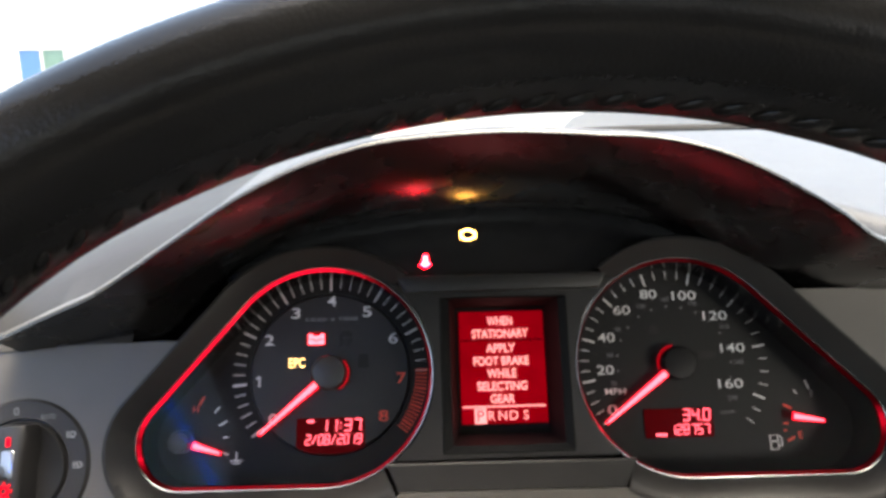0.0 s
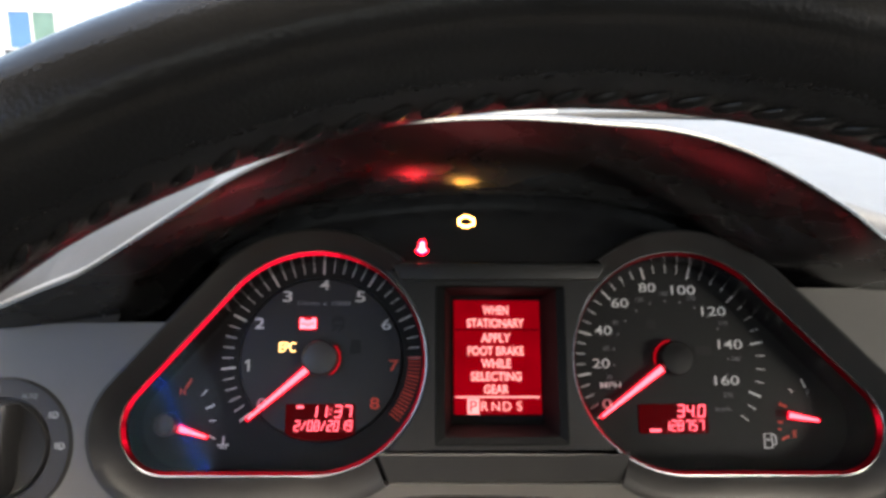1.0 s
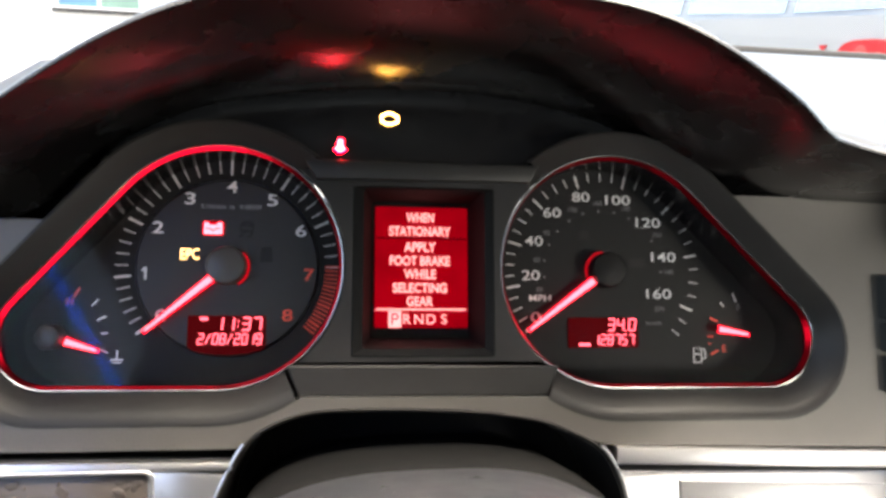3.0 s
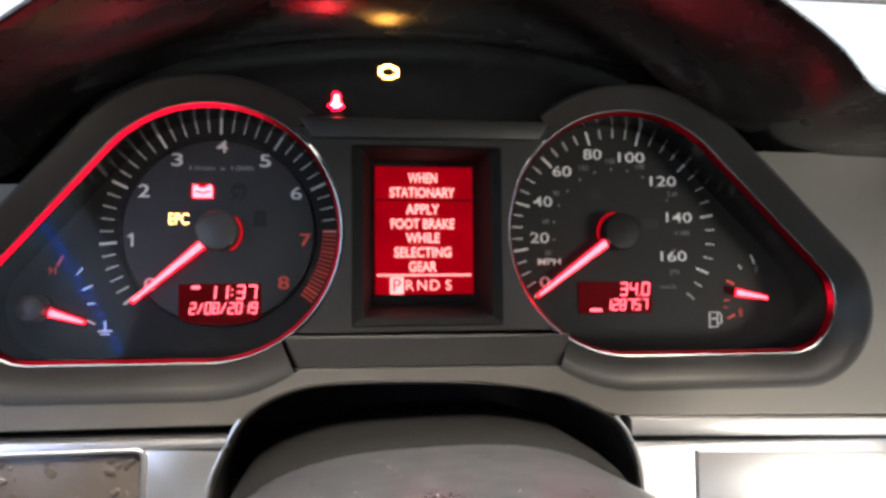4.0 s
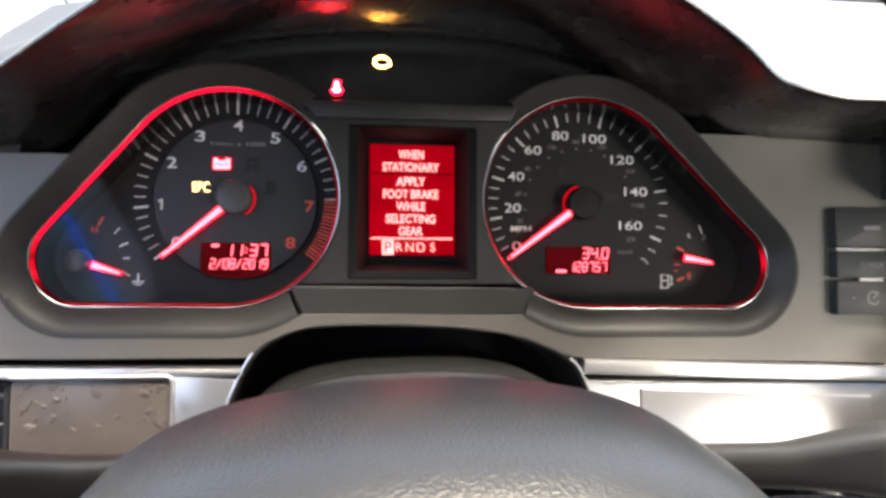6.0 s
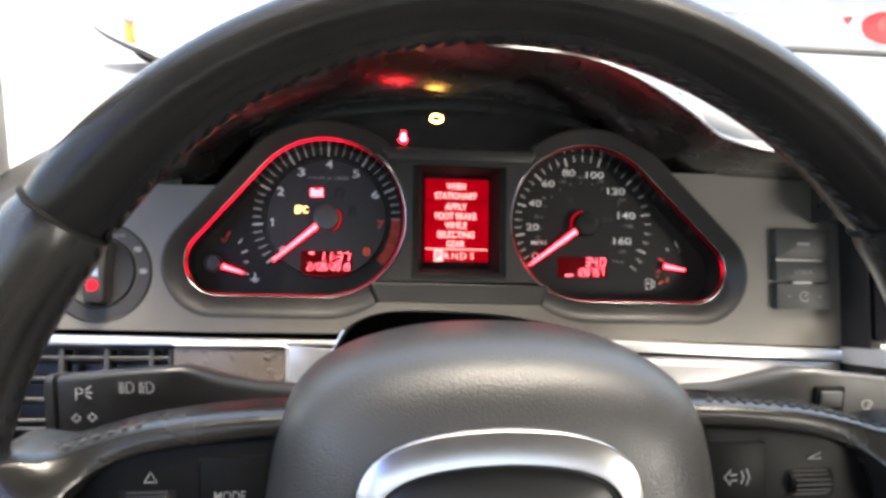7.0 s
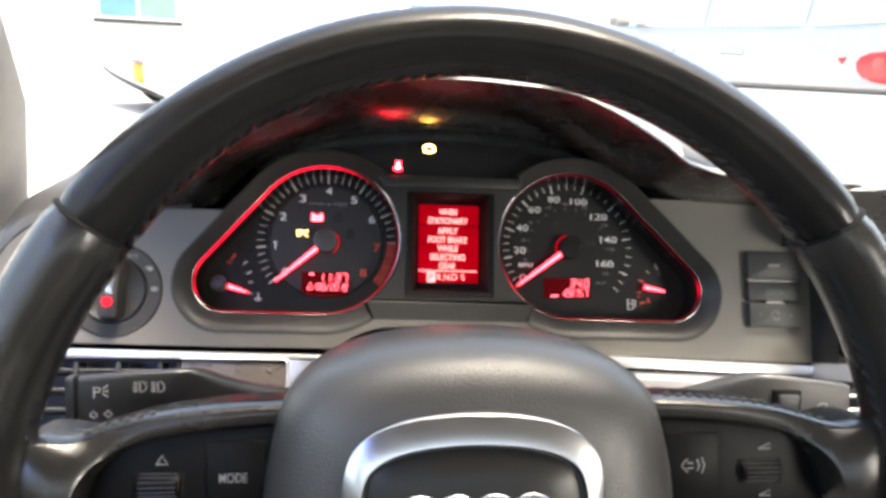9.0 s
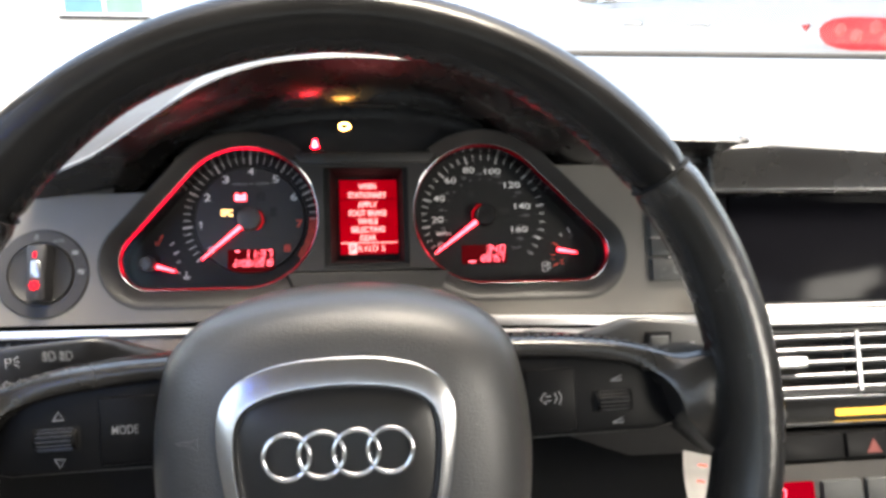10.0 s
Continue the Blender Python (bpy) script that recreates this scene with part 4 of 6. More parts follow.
def stalk_sign(name, strokes, width, parent, material=M_PRINT_SOFT, y=-0.1805, z0=-0.0985):
    bm = bmesh.new()
    for line in strokes:
        stroke(bm, list(line), width, y)
    for v in bm.verts:
        v.co.y -= 0.22 * (v.co.z - z0)
    return part(name, bm, material, parent, smooth=False)


def at(x, z, k, pts):
    return [(x + a * k, z + b * k) for a, b in pts]


_, left_lever = stalk("turn_signal_stalk", "black turn signal stalk with printed lamp symbols behind the wheel",
                               [(-0.1785, -0.171, -0.0990, 0.0088, 0.0125, 0.0030), (-0.1780, -0.171, -0.0990, 0.0094, 0.0132, 0.0030), (-0.1600, -0.1705, -0.0978, 0.0094, 0.0134, 0.0028), (-0.1380, -0.1700, -0.0962, 0.0094, 0.0136, 0.0028), (-0.1300, -0.1690, -0.0955, 0.0092, 0.0134, 0.0030), (-0.1250, -0.1660, -0.0952, 0.0085, 0.0122, 0.0040), (-0.1160, -0.1580, -0.0965, 0.0078, 0.0098, 0.0050), (-0.1020, -0.1440, -0.0990, 0.0070, 0.0076, 0.0055), (-0.0700, -0.1200, -0.1030, 0.0068, 0.0066, 0.0055)], M_LEVER)
bm = bmesh.new()
loft(bm, [rounded_section(x, -0.171, -0.0992, hw, hh, 0.0032, -0.22) for x, hw, hh in ((-0.1796, 0.0088, 0.0124), (-0.1800, 0.0098, 0.0136), (-0.1826, 0.0098, 0.0136), (-0.1838, 0.0090, 0.0128), (-0.1843, 0.0070, 0.0105))], cap_first=True, cap_last=True)
part("end_cap", bm, M_LEVER, left_lever, "rounded black end cap")
P_SIGN = [at(-0.1690, -0.0932, 0.0018, p) for p in (((-1, -1.4), (-1, 1.2), (0.2, 1.2), (0.5, 0.7), (0.2, 0.1), (-1, 0.1)), ((1.1, 0.9), (2.4, 1.8)), ((1.1, 0.3), (2.6, 0.3)), ((1.1, -0.3), (2.4, -1.1)))]
stalk_sign("parking_lamp_symbol", P_SIGN, 0.0006, left_lever, y=-0.1810)
LAMPS = []
for cx in (-0.1510, -0.1430):
    LAMPS += [at(cx, -0.0905, 0.0017, p) for p in (((0.2, -1.3), (0.2, 1.3), (1.0, 1.3), (1.8, 0.7), (1.8, -0.7), (1.0, -1.3), (0.2, -1.3)), ((-0.3, 1.1), (-1.6, 1.1)), ((-0.3, 0.5), (-1.6, 0.5)), ((-0.3, -0.1), (-1.6, -0.1)), ((-0.3, -0.7), (-1.6, -0.7)), ((-0.3, -1.2), (-1.6, -1.2)))]
stalk_sign("headlamp_symbol", LAMPS, 0.0005, left_lever, y=-0.1808)
stalk_sign("arrow_symbol", [at(-0.1695, -0.1035, 0.0019, ((-1.7, 0), (-0.6, 1), (-0.6, 0.4), (0, 0.4), (0, -0.4), (-0.6, -0.4), (-0.6, -1), (-1.7, 0))), at(-0.1660, -0.1030, 0.0019, ((1.7, 0), (0.6, 1), (0.6, 0.4), (0, 0.4), (0, -0.4), (0.6, -0.4), (0.6, -1), (1.7, 0)))], 0.0005, left_lever, y=-0.1812)
# Greyer than the left lever: its sheen is put into the base colour
_, right_lever = stalk("wiper_stalk", "wiper stalk greyed for its sheen, with a small button behind the wheel",
                                 [(0.1962, -0.171, -0.0990, 0.0070, 0.0095, 0.0040), (0.1950, -0.171, -0.0985, 0.0088, 0.0118, 0.0040), (0.1900, -0.171, -0.0980, 0.0094, 0.0124, 0.0036), (0.1700, -0.1705, -0.0960, 0.0094, 0.0126, 0.0036), (0.1540, -0.1700, -0.0942, 0.0094, 0.0126, 0.0036), (0.1460, -0.1680, -0.0938, 0.0090, 0.0120, 0.0040), (0.1360, -0.1620, -0.0950, 0.0080, 0.0098, 0.0050), (0.1200, -0.1520, -0.0985, 0.0072, 0.0076, 0.0055), (0.0800, -0.1250, -0.1040, 0.0068, 0.0066, 0.0055)], M_STALK)
bm = bmesh.new()
tipped = Matrix.Translation((0, -0.1795, -0.0960)) @ Matrix.Rotation(radians(12.4), 4, "X") @ Matrix.Translation((0, 0.1795, 0.0960))
box(bm, 0.1545, 0.1690, -0.1812, -0.172, -0.1010, -0.0895, 0.0008, at=tipped)
frame_part = part("button_frame", bm, M_BUTTON, right_lever, "black button recess")
bm = bmesh.new()
box(bm, 0.1565, 0.1670, -0.1830, -0.174, -0.0988, -0.0915, 0.0008, at=tipped)
part("stalk_button", bm, M_GREY_BUTTON, frame_part, "small grey push button")
stalk_sign("wiper_symbol", [at(0.1800, -0.0985, 0.0019, p) for p in (((-1.4, 0.6), (-0.6, 1.2), (0.6, 1.2), (1.4, 0.6), (0.8, -0.9), (-0.8, -0.9), (-1.4, 0.6)), ((0, -0.9), (0.7, 0.6)))], 0.0005, right_lever, y=-0.1812)

# ---- the dashboard ----
# The same dash plastic in its darker tone, without the painted glare
M_DASH_END = pebbled("grey dash end plastic", (0.034, 0.033, 0.032), 0.5, 900, 0.3, vary=0.05, shine=0.35)
LEVEL = CAR @ pose(0, 0, 0, 24, 0, 0)


dash = thing("dashboard", (0.1, 0.0, -0.05), "grey dashboard with black upper pad and chrome strip", "dashboard", kind="structure")

# Light grey fascia round the cluster
def drop_hull(big, small, grow, drop, a0, a1, n=144):
    pts = hull(big, small, grow, n)
    return [(pts[k % n][0], pts[k % n][1] - drop) for k in range(round(a0 / 360 * n), round(a1 / 360 * n) + 1)]


def below(pts, top):
    """The points under a height, ending where the line crosses it."""
    out = []
    for p, q in zip(pts, pts[1:] + pts[-1:]):
        if p[1] <= top:
            out.append(p)
        if (p[1] - top) * (q[1] - top) < 0:
            f = (top - p[1]) / (q[1] - p[1])
            out.append((p[0] + f * (q[0] - p[0]), top))
    return out


left_edge = below(drop_hull(POD_L, POD_L_END, 0.0122, 0.0024, 95, 303), 0.0185)
right_edge = below(drop_hull(POD_R, POD_R_END, 0.0122, 0.0024, 237, 445), 0.0360)
arch_gap = [(p.x, p.z) for p in curve_at([(0.0950, 0, -0.1250), (0.0932, 0, -0.0980), (0.0899, 0, -0.0864), (0.0842, 0, -0.0769), (0.0747, 0, -0.0708), (0.0582, 0, -0.0644), (0.0325, 0, -0.0602), (-0.0016, 0, -0.0585), (-0.0304, 0, -0.0585), (-0.0455, 0, -0.0603), (-0.0583, 0, -0.0652), (-0.0667, 0, -0.0719), (-0.0741, 0, -0.0858), (-0.0782, 0, -0.0982), (-0.0800, 0, -0.1250)], 81)]
outline = [(-0.3030, -0.0715), (-0.3010, -0.0500), (-0.2960, -0.0280), (-0.2860, -0.0080), (-0.2700, 0.0060), (-0.2450, 0.0140), (-0.1900, 0.0185)] + left_edge + [(-0.0445, -0.0535), (0.0605, -0.0545)] + right_edge + [(0.2720, 0.0360), (0.2720, -0.0801), (0.1160, -0.0762), (0.0862, -0.0752)] + [p for p in arch_gap if p[1] > -0.0748] + [(-0.0705, -0.0738), (-0.1500, -0.0736)]
bm = bmesh.new()
plate(bm, outline, [], -0.0375, -0.010)
part("fascia", bm, M_FASCIA, dash, "light grey soft-touch fascia panel")
bm = bmesh.new()
loft(bm, [[(x, y, z) for x, z in arch_gap] for y in (-0.036, -0.0392)] + [[(x * f, y, z - d) for x, z in arch_gap] for f, y, d in ((0.992, -0.0405, 0.0006), (0.982, -0.0395, 0.0014), (0.975, 0.011, 0.002))], closed=False)
part("column_opening", bm, M_SURROUND, dash, "black opening round the steering column")
bm = bmesh.new()
rim_line = [(x, -0.0412, z) for x, z in arch_gap if x > 0 and z < -0.0745]
tube(bm, rim_line, [0.0008] * len(rim_line), 8)
part("opening_trim", bm, M_SATIN, dash)
bm = bmesh.new()
rim_line = [(x, -0.0412, z) for x, z in arch_gap if x < 0 and z < -0.0715]
tube(bm, rim_line, [0.0008] * len(rim_line), 8)
part("opening_trim", bm, M_SATIN, dash)
# backing behind every panel
bm = bmesh.new()
box(bm, -0.290, 0.60, 0.012, 0.03, -0.165, -0.005)
box(bm, -0.215, 0.60, 0.012, 0.03, -0.004, 0.033)
part("backing", bm, M_DEEP, dash)
bm = bmesh.new()
slab(bm, [(-0.30, -0.150), (-0.30, -0.30), (0.6, -0.30), (0.6, -0.21), (0.24, -0.21), (0.10, -0.150), (-0.10, -0.150)], 0.085, 0.10, 0.004)
part("lower_panel", bm, M_DEEP, dash, "black lower dash panel")

# Dark upper apron between fascia and hood
bm = bmesh.new()
front = curve_at([(-0.222, -0.0560, 0.0180), (-0.190, -0.0740, 0.0262), (-0.170, -0.0860, 0.0305), (-0.160, -0.0950, 0.0325), (-0.145, -0.1080, 0.0365), (-0.120, -0.1220, 0.0475), (-0.100, -0.1260, 0.0595), (-0.080, -0.1260, 0.0702), (-0.060, -0.1255, 0.0776), (-0.040, -0.1245, 0.0822), (0.0, -0.1240, 0.0850), (0.040, -0.1235, 0.0832), (0.060, -0.1260, 0.0805), (0.080, -0.1285, 0.0740), (0.100, -0.1290, 0.0640), (0.126, -0.1230, 0.0510), (0.145, -0.1110, 0.0440), (0.158, -0.1040, 0.0418), (0.178, -0.1060, 0.0365), (0.197, -0.1120, 0.0345), (0.225, -0.1160, 0.0325), (0.256, -0.1160, 0.0315)], 90)
rear = curve_at([(-0.222, -0.036, 0.0150), (-0.190, -0.036, 0.0190), (-0.160, -0.032, 0.0260), (-0.135, -0.0225, 0.0500), (-0.121, -0.0195, 0.0615), (-0.089, -0.0185, 0.0755), (-0.0475, -0.018, 0.0830), (-0.002, -0.018, 0.0865), (0.046, -0.018, 0.0845), (0.086, -0.0185, 0.0765), (0.1126, -0.0195, 0.0645), (0.150, -0.026, 0.0430), (0.180, -0.034, 0.0360), (0.210, -0.036, 0.0345), (0.252, -0.036, 0.0330)], 90)
ahead = Vector((0, math.cos(radians(24)), math.sin(radians(24))))
lift = Vector((0, -math.sin(radians(24)), math.cos(radians(24))))
loops = [[tuple(p + Vector((0, 0.006, -0.003))) for p in rear], [tuple(p) for p in rear]]
for f in (0.25, 0.5, 0.75, 0.94):
    loops.append([tuple(r.lerp(q, f) + lift * (-0.006 * math.sin(math.pi * f) * max(0, min(1, (q.z - 0.03) / 0.05)))) for r, q in zip(rear, front)])
loops.append([tuple(q - ahead * 0.0005) for q in front])
for run, rise in ((-0.0014, 0.0006), (-0.0011, 0.0013), (-0.0004, 0.0019)):
    loops.append([tuple(q + ahead * run + lift * rise) for q in front])
loft(bm, loops, closed=False)
part("instrument_hood", bm, M_HOOD, dash, "black arched hood over the instruments")
# Top and lip take the lightened plastic, imitating their bright reflection
bm = bmesh.new()
loops = []
for run, rise in ((-0.0004, 0.0019), (0.0010, 0.0025), (0.0035, 0.0029), (0.007, 0.0029), (0.018, 0.0020), (0.045, -0.001), (0.09, -0.008), (0.14, -0.022)):
    loops.append([tuple(q + ahead * run + lift * rise) for q in front])
loft(bm, loops, closed=False)
part("hood_top", bm, M_DASH_TOP_LIT, dash, "grained top of the instrument hood")


def dash_height(x, y):
    z = 0.066 + 0.100 * (y + 0.07) + 0.02 * max(0, 0.1 - abs(y - 0.1))
    if x < -0.16:
        z -= 0.075 * min(1.4, (-0.16 - x) / 0.2) ** 1.6
    return z


bm = bmesh.new()
xs = [-0.155 + 0.03 * i for i in range(39)]
rows_y = [-0.085, -0.075, -0.060, -0.03, 0.0, 0.04, 0.09, 0.15, 0.21, 0.27, 0.33, 0.37, 0.385]
loops = []
for k, y in enumerate(rows_y):
    loop = []
    for x in xs:
        yy = y + (0.14 if x < 0.225 and k < 4 else 0.085 if x < 0.225 and k < 6 else 0.03 if k < 4 else 0) - 0.06 * (max(0, x - 0.35) ** 2)
        yy = yy - (0.09 * max(0, -0.15 - x) if k > 9 else 0)
        zz = dash_height(x, yy)
        if k == 0:
            zz -= 0.012
        if k == 1:
            zz -= 0.003
        loop.append((x, yy, zz))
    loops.append(loop)
loft(bm, loops, closed=False)
bmesh.ops.transform(bm, matrix=pose(0, 0, 0, 24, 0, 0), verts=bm.verts[:])
part("upper_pad", bm, M_DASH_TOP_LIT, dash, "grained dark grey upper dash pad")
# rounded left end of the dash, running ahead from the fascia's edge
edge = curve_at([(-0.3030, 0, -0.1480), (-0.3032, 0, -0.1100), (-0.3030, 0, -0.0715), (-0.3010, 0, -0.0500), (-0.2960, 0, -0.0280), (-0.2860, 0, -0.0080), (-0.2700, 0, 0.0060), (-0.2450, 0, 0.0140), (-0.2000, 0, 0.0180), (-0.1700, 0, 0.0185)], 40)
level_back = Matrix.Rotation(radians(24), 4, "X")
bm = bmesh.new()
loops = []
for run, grow in ((-0.001, 0.0), (0.0005, 0.0030), (0.006, 0.0070)):
    loop = []
    for i, p in enumerate(edge):
        d = (edge[min(39, i + 1)] - edge[max(0, i - 1)]).normalized()
        loop.append(tuple(p + Vector((0, -0.0375, 0)) + Vector((-d.z, 0, d.x)) * grow + ahead * run))
    loops.append(loop)
# across the dash at some distance ahead: outer edge x and height, height at the hood
for y, xe, ze, zt in ((0.0, -0.3215, -0.012, 0.052), (0.03, -0.3280, 0.002, 0.068), (0.07, -0.3310, 0.012, 0.077), (0.11, -0.3200, 0.020, 0.081), (0.20, -0.2980, 0.050, 0.086), (0.30, -0.2860, 0.074, 0.092), (0.37, -0.2850, 0.071, 0.098)):
    across = [(xe, y, -0.16), (xe, y, ze - 0.05), (xe + 0.001, y, ze - 0.012), (xe + 0.008, y, ze)]
    for f in (0.15, 0.35, 0.6, 0.8, 1.0):
        across.append((xe + 0.008 + (-0.140 - xe - 0.008) * f, y, ze + (zt - ze) * math.sin(f * math.pi / 2)))
    loops.append([tuple(level_back @ p) for p in curve_at(across, 40)])
loft(bm, loops, closed=False)
part("dash_end", bm, M_DASH_END, dash, "rounded grey end of the dash")
# small light sensor dome at the pad's front
at_w = pose(0, 0, 0, 24, 0, 0)
bm = bmesh.new()
made = bmesh.ops.create_uvsphere(bm, u_segments=16, v_segments=8, radius=0.0042)["verts"]
bmesh.ops.transform(bm, matrix=at_w @ Matrix.Translation((0.290, -0.035, 0.0685)) @ Matrix.Diagonal((1.2, 1.2, 0.8, 1)), verts=made)
part("sensor_dome", bm, M_BLACK, dash, "small black sensor dome")
# shut the gaps behind the dial housings
for x0, x1 in ((-0.215, -0.080), (0.100, 0.250)):
    bm = bmesh.new()
    box(bm, x0, x1, 0.0045, 0.0115, -0.020, 0.056)
    part("backing", bm, M_DEEP, dash)

# Chrome strip, inlay, silver panel
def strip(x0, x1, z0a, z1a, z0b, z1b, y, name, material, label, round_by=0.0015, back=0.012, tilt=0.0):
    bm = bmesh.new()
    slab(bm, [(x0, z0a), (x1, z0b), (x1, z1b), (x0, z1a)], y, y + back, round_by)
    for v in bm.verts:
        v.co.y += (z1a - v.co.z) * math.tan(radians(tilt))
    return part(name, bm, material, dash, label)


strip(-0.298, -0.0705, -0.0822, -0.0752, -0.0818, -0.0781, -0.0420, "chrome_strip", M_SATIN, "bright satin metal strip")
strip(0.0890, 0.2690, -0.0830, -0.0757, -0.0895, -0.0815, -0.0420, "chrome_strip", M_SATIN, "bright satin metal strip")
for side, far in ((-1, [(-0.1012, -0.1220), (-0.1012, -0.0812)]), (1, [(0.2675, -0.1230), (0.2675, -0.0900)])):
    bm = bmesh.new()
    near = [(x + side * 0.0004, z) for x, z in arch_gap if x * side > 0 and -0.1235 < z < (-0.0812 if side < 0 else -0.0838)]
    if near[0][1] < near[-1][1]:
        near.reverse()
    slab(bm, far + near, -0.0385 if side > 0 else -0.0412, -0.026, 0.0008)
    part("silver_panel", bm, M_SILVER, dash, "silver panel beside the column")
strip(0.1180, 0.2400, -0.1280, -0.0905, -0.1280, -0.0960, -0.0405, "silver_door", M_SILVER, "silver cover with a fine joint")
inlay = thing("trim_inlay", (-0.136, -0.036, -0.1), "brown-grey trim inlay with peeling lacquer", "trim")
bm = bmesh.new()
slab(bm, rounded(-0.1700, -0.1020, -0.1250, -0.0815, 0.003), -0.0395, -0.030, 0.0008)
part("inlay_board", bm, M_INLAY, inlay)
for ch in range(34):
    bm = bmesh.new()
    x = random.choice((random.gauss(-0.154, 0.007), random.gauss(-0.109, 0.003), random.uniform(-0.166, -0.106)))
    x, z = max(-0.166, min(-0.1055, x)), random.uniform(-0.106, -0.0845)
    r = random.uniform(0.0011, 0.0034)
    wobble = [random.uniform(0.65, 1) for _ in range(10)]
    lean = random.uniform(0, math.pi)
    ring = [(r * w * math.cos(i * math.tau / 10), r * w * random.uniform(0.5, 0.9) * math.sin(i * math.tau / 10)) for i, w in enumerate(wobble)]
    ring = [(a * math.cos(lean) - b * math.sin(lean), a * math.sin(lean) + b * math.cos(lean)) for a, b in ring]
    lift_by = random.uniform(0.0004, 0.0010)
    loft(bm, [[(x + a * g, y, z + b * g) for a, b in ring] for g, y in ((1.0, -0.0394), (0.85, -0.0395 - 0.7 * lift_by), (0.5, -0.0395 - lift_by), (0.1, -0.0395 - 0.8 * lift_by))], cap_last=True)
    part("lacquer_flake", bm, M_INLAY, inlay)
bm = bmesh.new()
edge_line = [(-0.170, -0.0412, -0.0812), (-0.1060, -0.0412, -0.0812)] + [(-0.1045 + 0.0033 * math.cos(radians(a)), -0.0412, -0.0845 + 0.0033 * math.sin(radians(a))) for a in range(75, -1, -15)] + [(-0.1012, -0.0412, -0.1250)]
tube(bm, edge_line, [0.0011] * len(edge_line), 8)
part("chrome_edge", bm, M_SATIN, inlay, "thin chrome edge")


def vent(name, x0, x1, z0, z1, y, count, divider, label, bright=M_SATIN):
    ob = thing(name, ((x0 + x1) / 2, y, z0), label, "air vent")
    bm = bmesh.new()
    box(bm, x0, x1, y + 0.022, y + 0.026, z0, z1)
    part("vent_back", bm, M_BLACK, ob)
    bm = bmesh.new()
    o = rounded(x0, x1, z0, z1, 0.002, 2)
    i = rounded(x0 + 0.0022, x1 - 0.0022, z0 + 0.0018, z1 - 0.0018, 0.001, 2)
    loft(bm, [with_y(o, y + 0.02), with_y(o, y), with_y(i, y + 0.0005), with_y(i, y + 0.02)])
    part("vent_frame", bm, M_BLACK, ob)
    for k in range(count):
        z = z1 - (k + 0.6) * (z1 - z0) / count
        bm = bmesh.new()
        box(bm, x0 + 0.002, x1 - 0.002, y + 0.002, y + 0.016, z - 0.0010, z + 0.0010, 0.0006, at=Matrix.Translation((0, y, z)) @ Matrix.Rotation(radians(-12), 4, "X") @ Matrix.Translation((0, -y, -z)))
        slat = part("slat", bm, M_BLACK, ob)
        bm = bmesh.new()
        tube(bm, [(x0 + 0.002, y + 0.0012, z + 0.0007), (x1 - 0.002, y + 0.0012, z + 0.0007)], [0.0011, 0.0011], 6)
        part("chrome_edge", bm, bright, slat, "metal slat edge")
    for x in divider:
        bm = bmesh.new()
        box(bm, x - 0.0016, x + 0.0016, y - 0.0008, y + 0.014, z0 + 0.001, z1 - 0.001, 0.0007)
        part("divider", bm, M_SATIN if len(divider) == 1 else M_BLACK, ob)
    return ob


# Slat edges take dark grey here, so their shade is in the colour
vent("air_vent", -0.296, -0.1715, -0.1330, -0.0830, -0.038, 4, (-0.1835, -0.2100, -0.2365), "black side air vent with metal slat edges darkened for shade", M_STALK)

# Column cover
column = thing("steering_column_cover", (0, -0.12, -0.1), "dusty dark grey steering column cover", "column cover")
bm = bmesh.new()
loops = []
for y, half_w, top in ((-0.045, 0.066, -0.079), (-0.08, 0.072, -0.0765), (-0.13, 0.077, -0.0750), (-0.17, 0.077, -0.0775), (-0.195, 0.068, -0.088), (-0.205, 0.052, -0.100)):
    loops.append([(0.003 + half_w * math.copysign(abs(math.cos(a)) ** 0.75, math.cos(a)), y, -0.135 + (top + 0.135) * abs(math.sin(a)) ** 0.45 + 0.0012 * math.sin(2 * a)) for a in [math.pi * i / 30 for i in range(31)]])
loft(bm, loops, closed=False, cap_last=False)
part("upper_shell", bm, M_COLUMN, column)
bm = bmesh.new()
loops = []
for y, half_w, top in ((0.02, 0.076, -0.0758), (-0.060, 0.0765, -0.0750), (-0.074, 0.0760, -0.0756), (-0.078, 0.0745, -0.0785)):
    loops.append([(0.003 + half_w * math.copysign(abs(math.cos(a)) ** 0.75, math.cos(a)), y, -0.135 + (top + 0.135) * abs(math.sin(a)) ** 0.45 + 0.0030 * math.cos(a)) for a in [math.pi * i / 30 for i in range(31)]])
loft(bm, loops, closed=False)
part("rear_collar", bm, M_DEEP, column, "black collar behind the column cover")
bm = bmesh.new()
loops = []
for y, half_w, low in ((-0.045, 0.064, -0.185), (-0.10, 0.070, -0.190), (-0.17, 0.074, -0.185), (-0.205, 0.052, -0.165)):
    loops.append([(0.003 + half_w * math.copysign(abs(math.cos(a)) ** 0.75, math.cos(a)), y, -0.1355 + (low + 0.1355) * abs(math.sin(a)) ** 0.6) for a in [math.pi * i / 24 for i in range(25)]])
loft(bm, loops, closed=False)
part("lower_shell", bm, M_BLACK, column, "black lower half of the column cover")
crumbs = bmesh.new()
dice = random.Random(11)
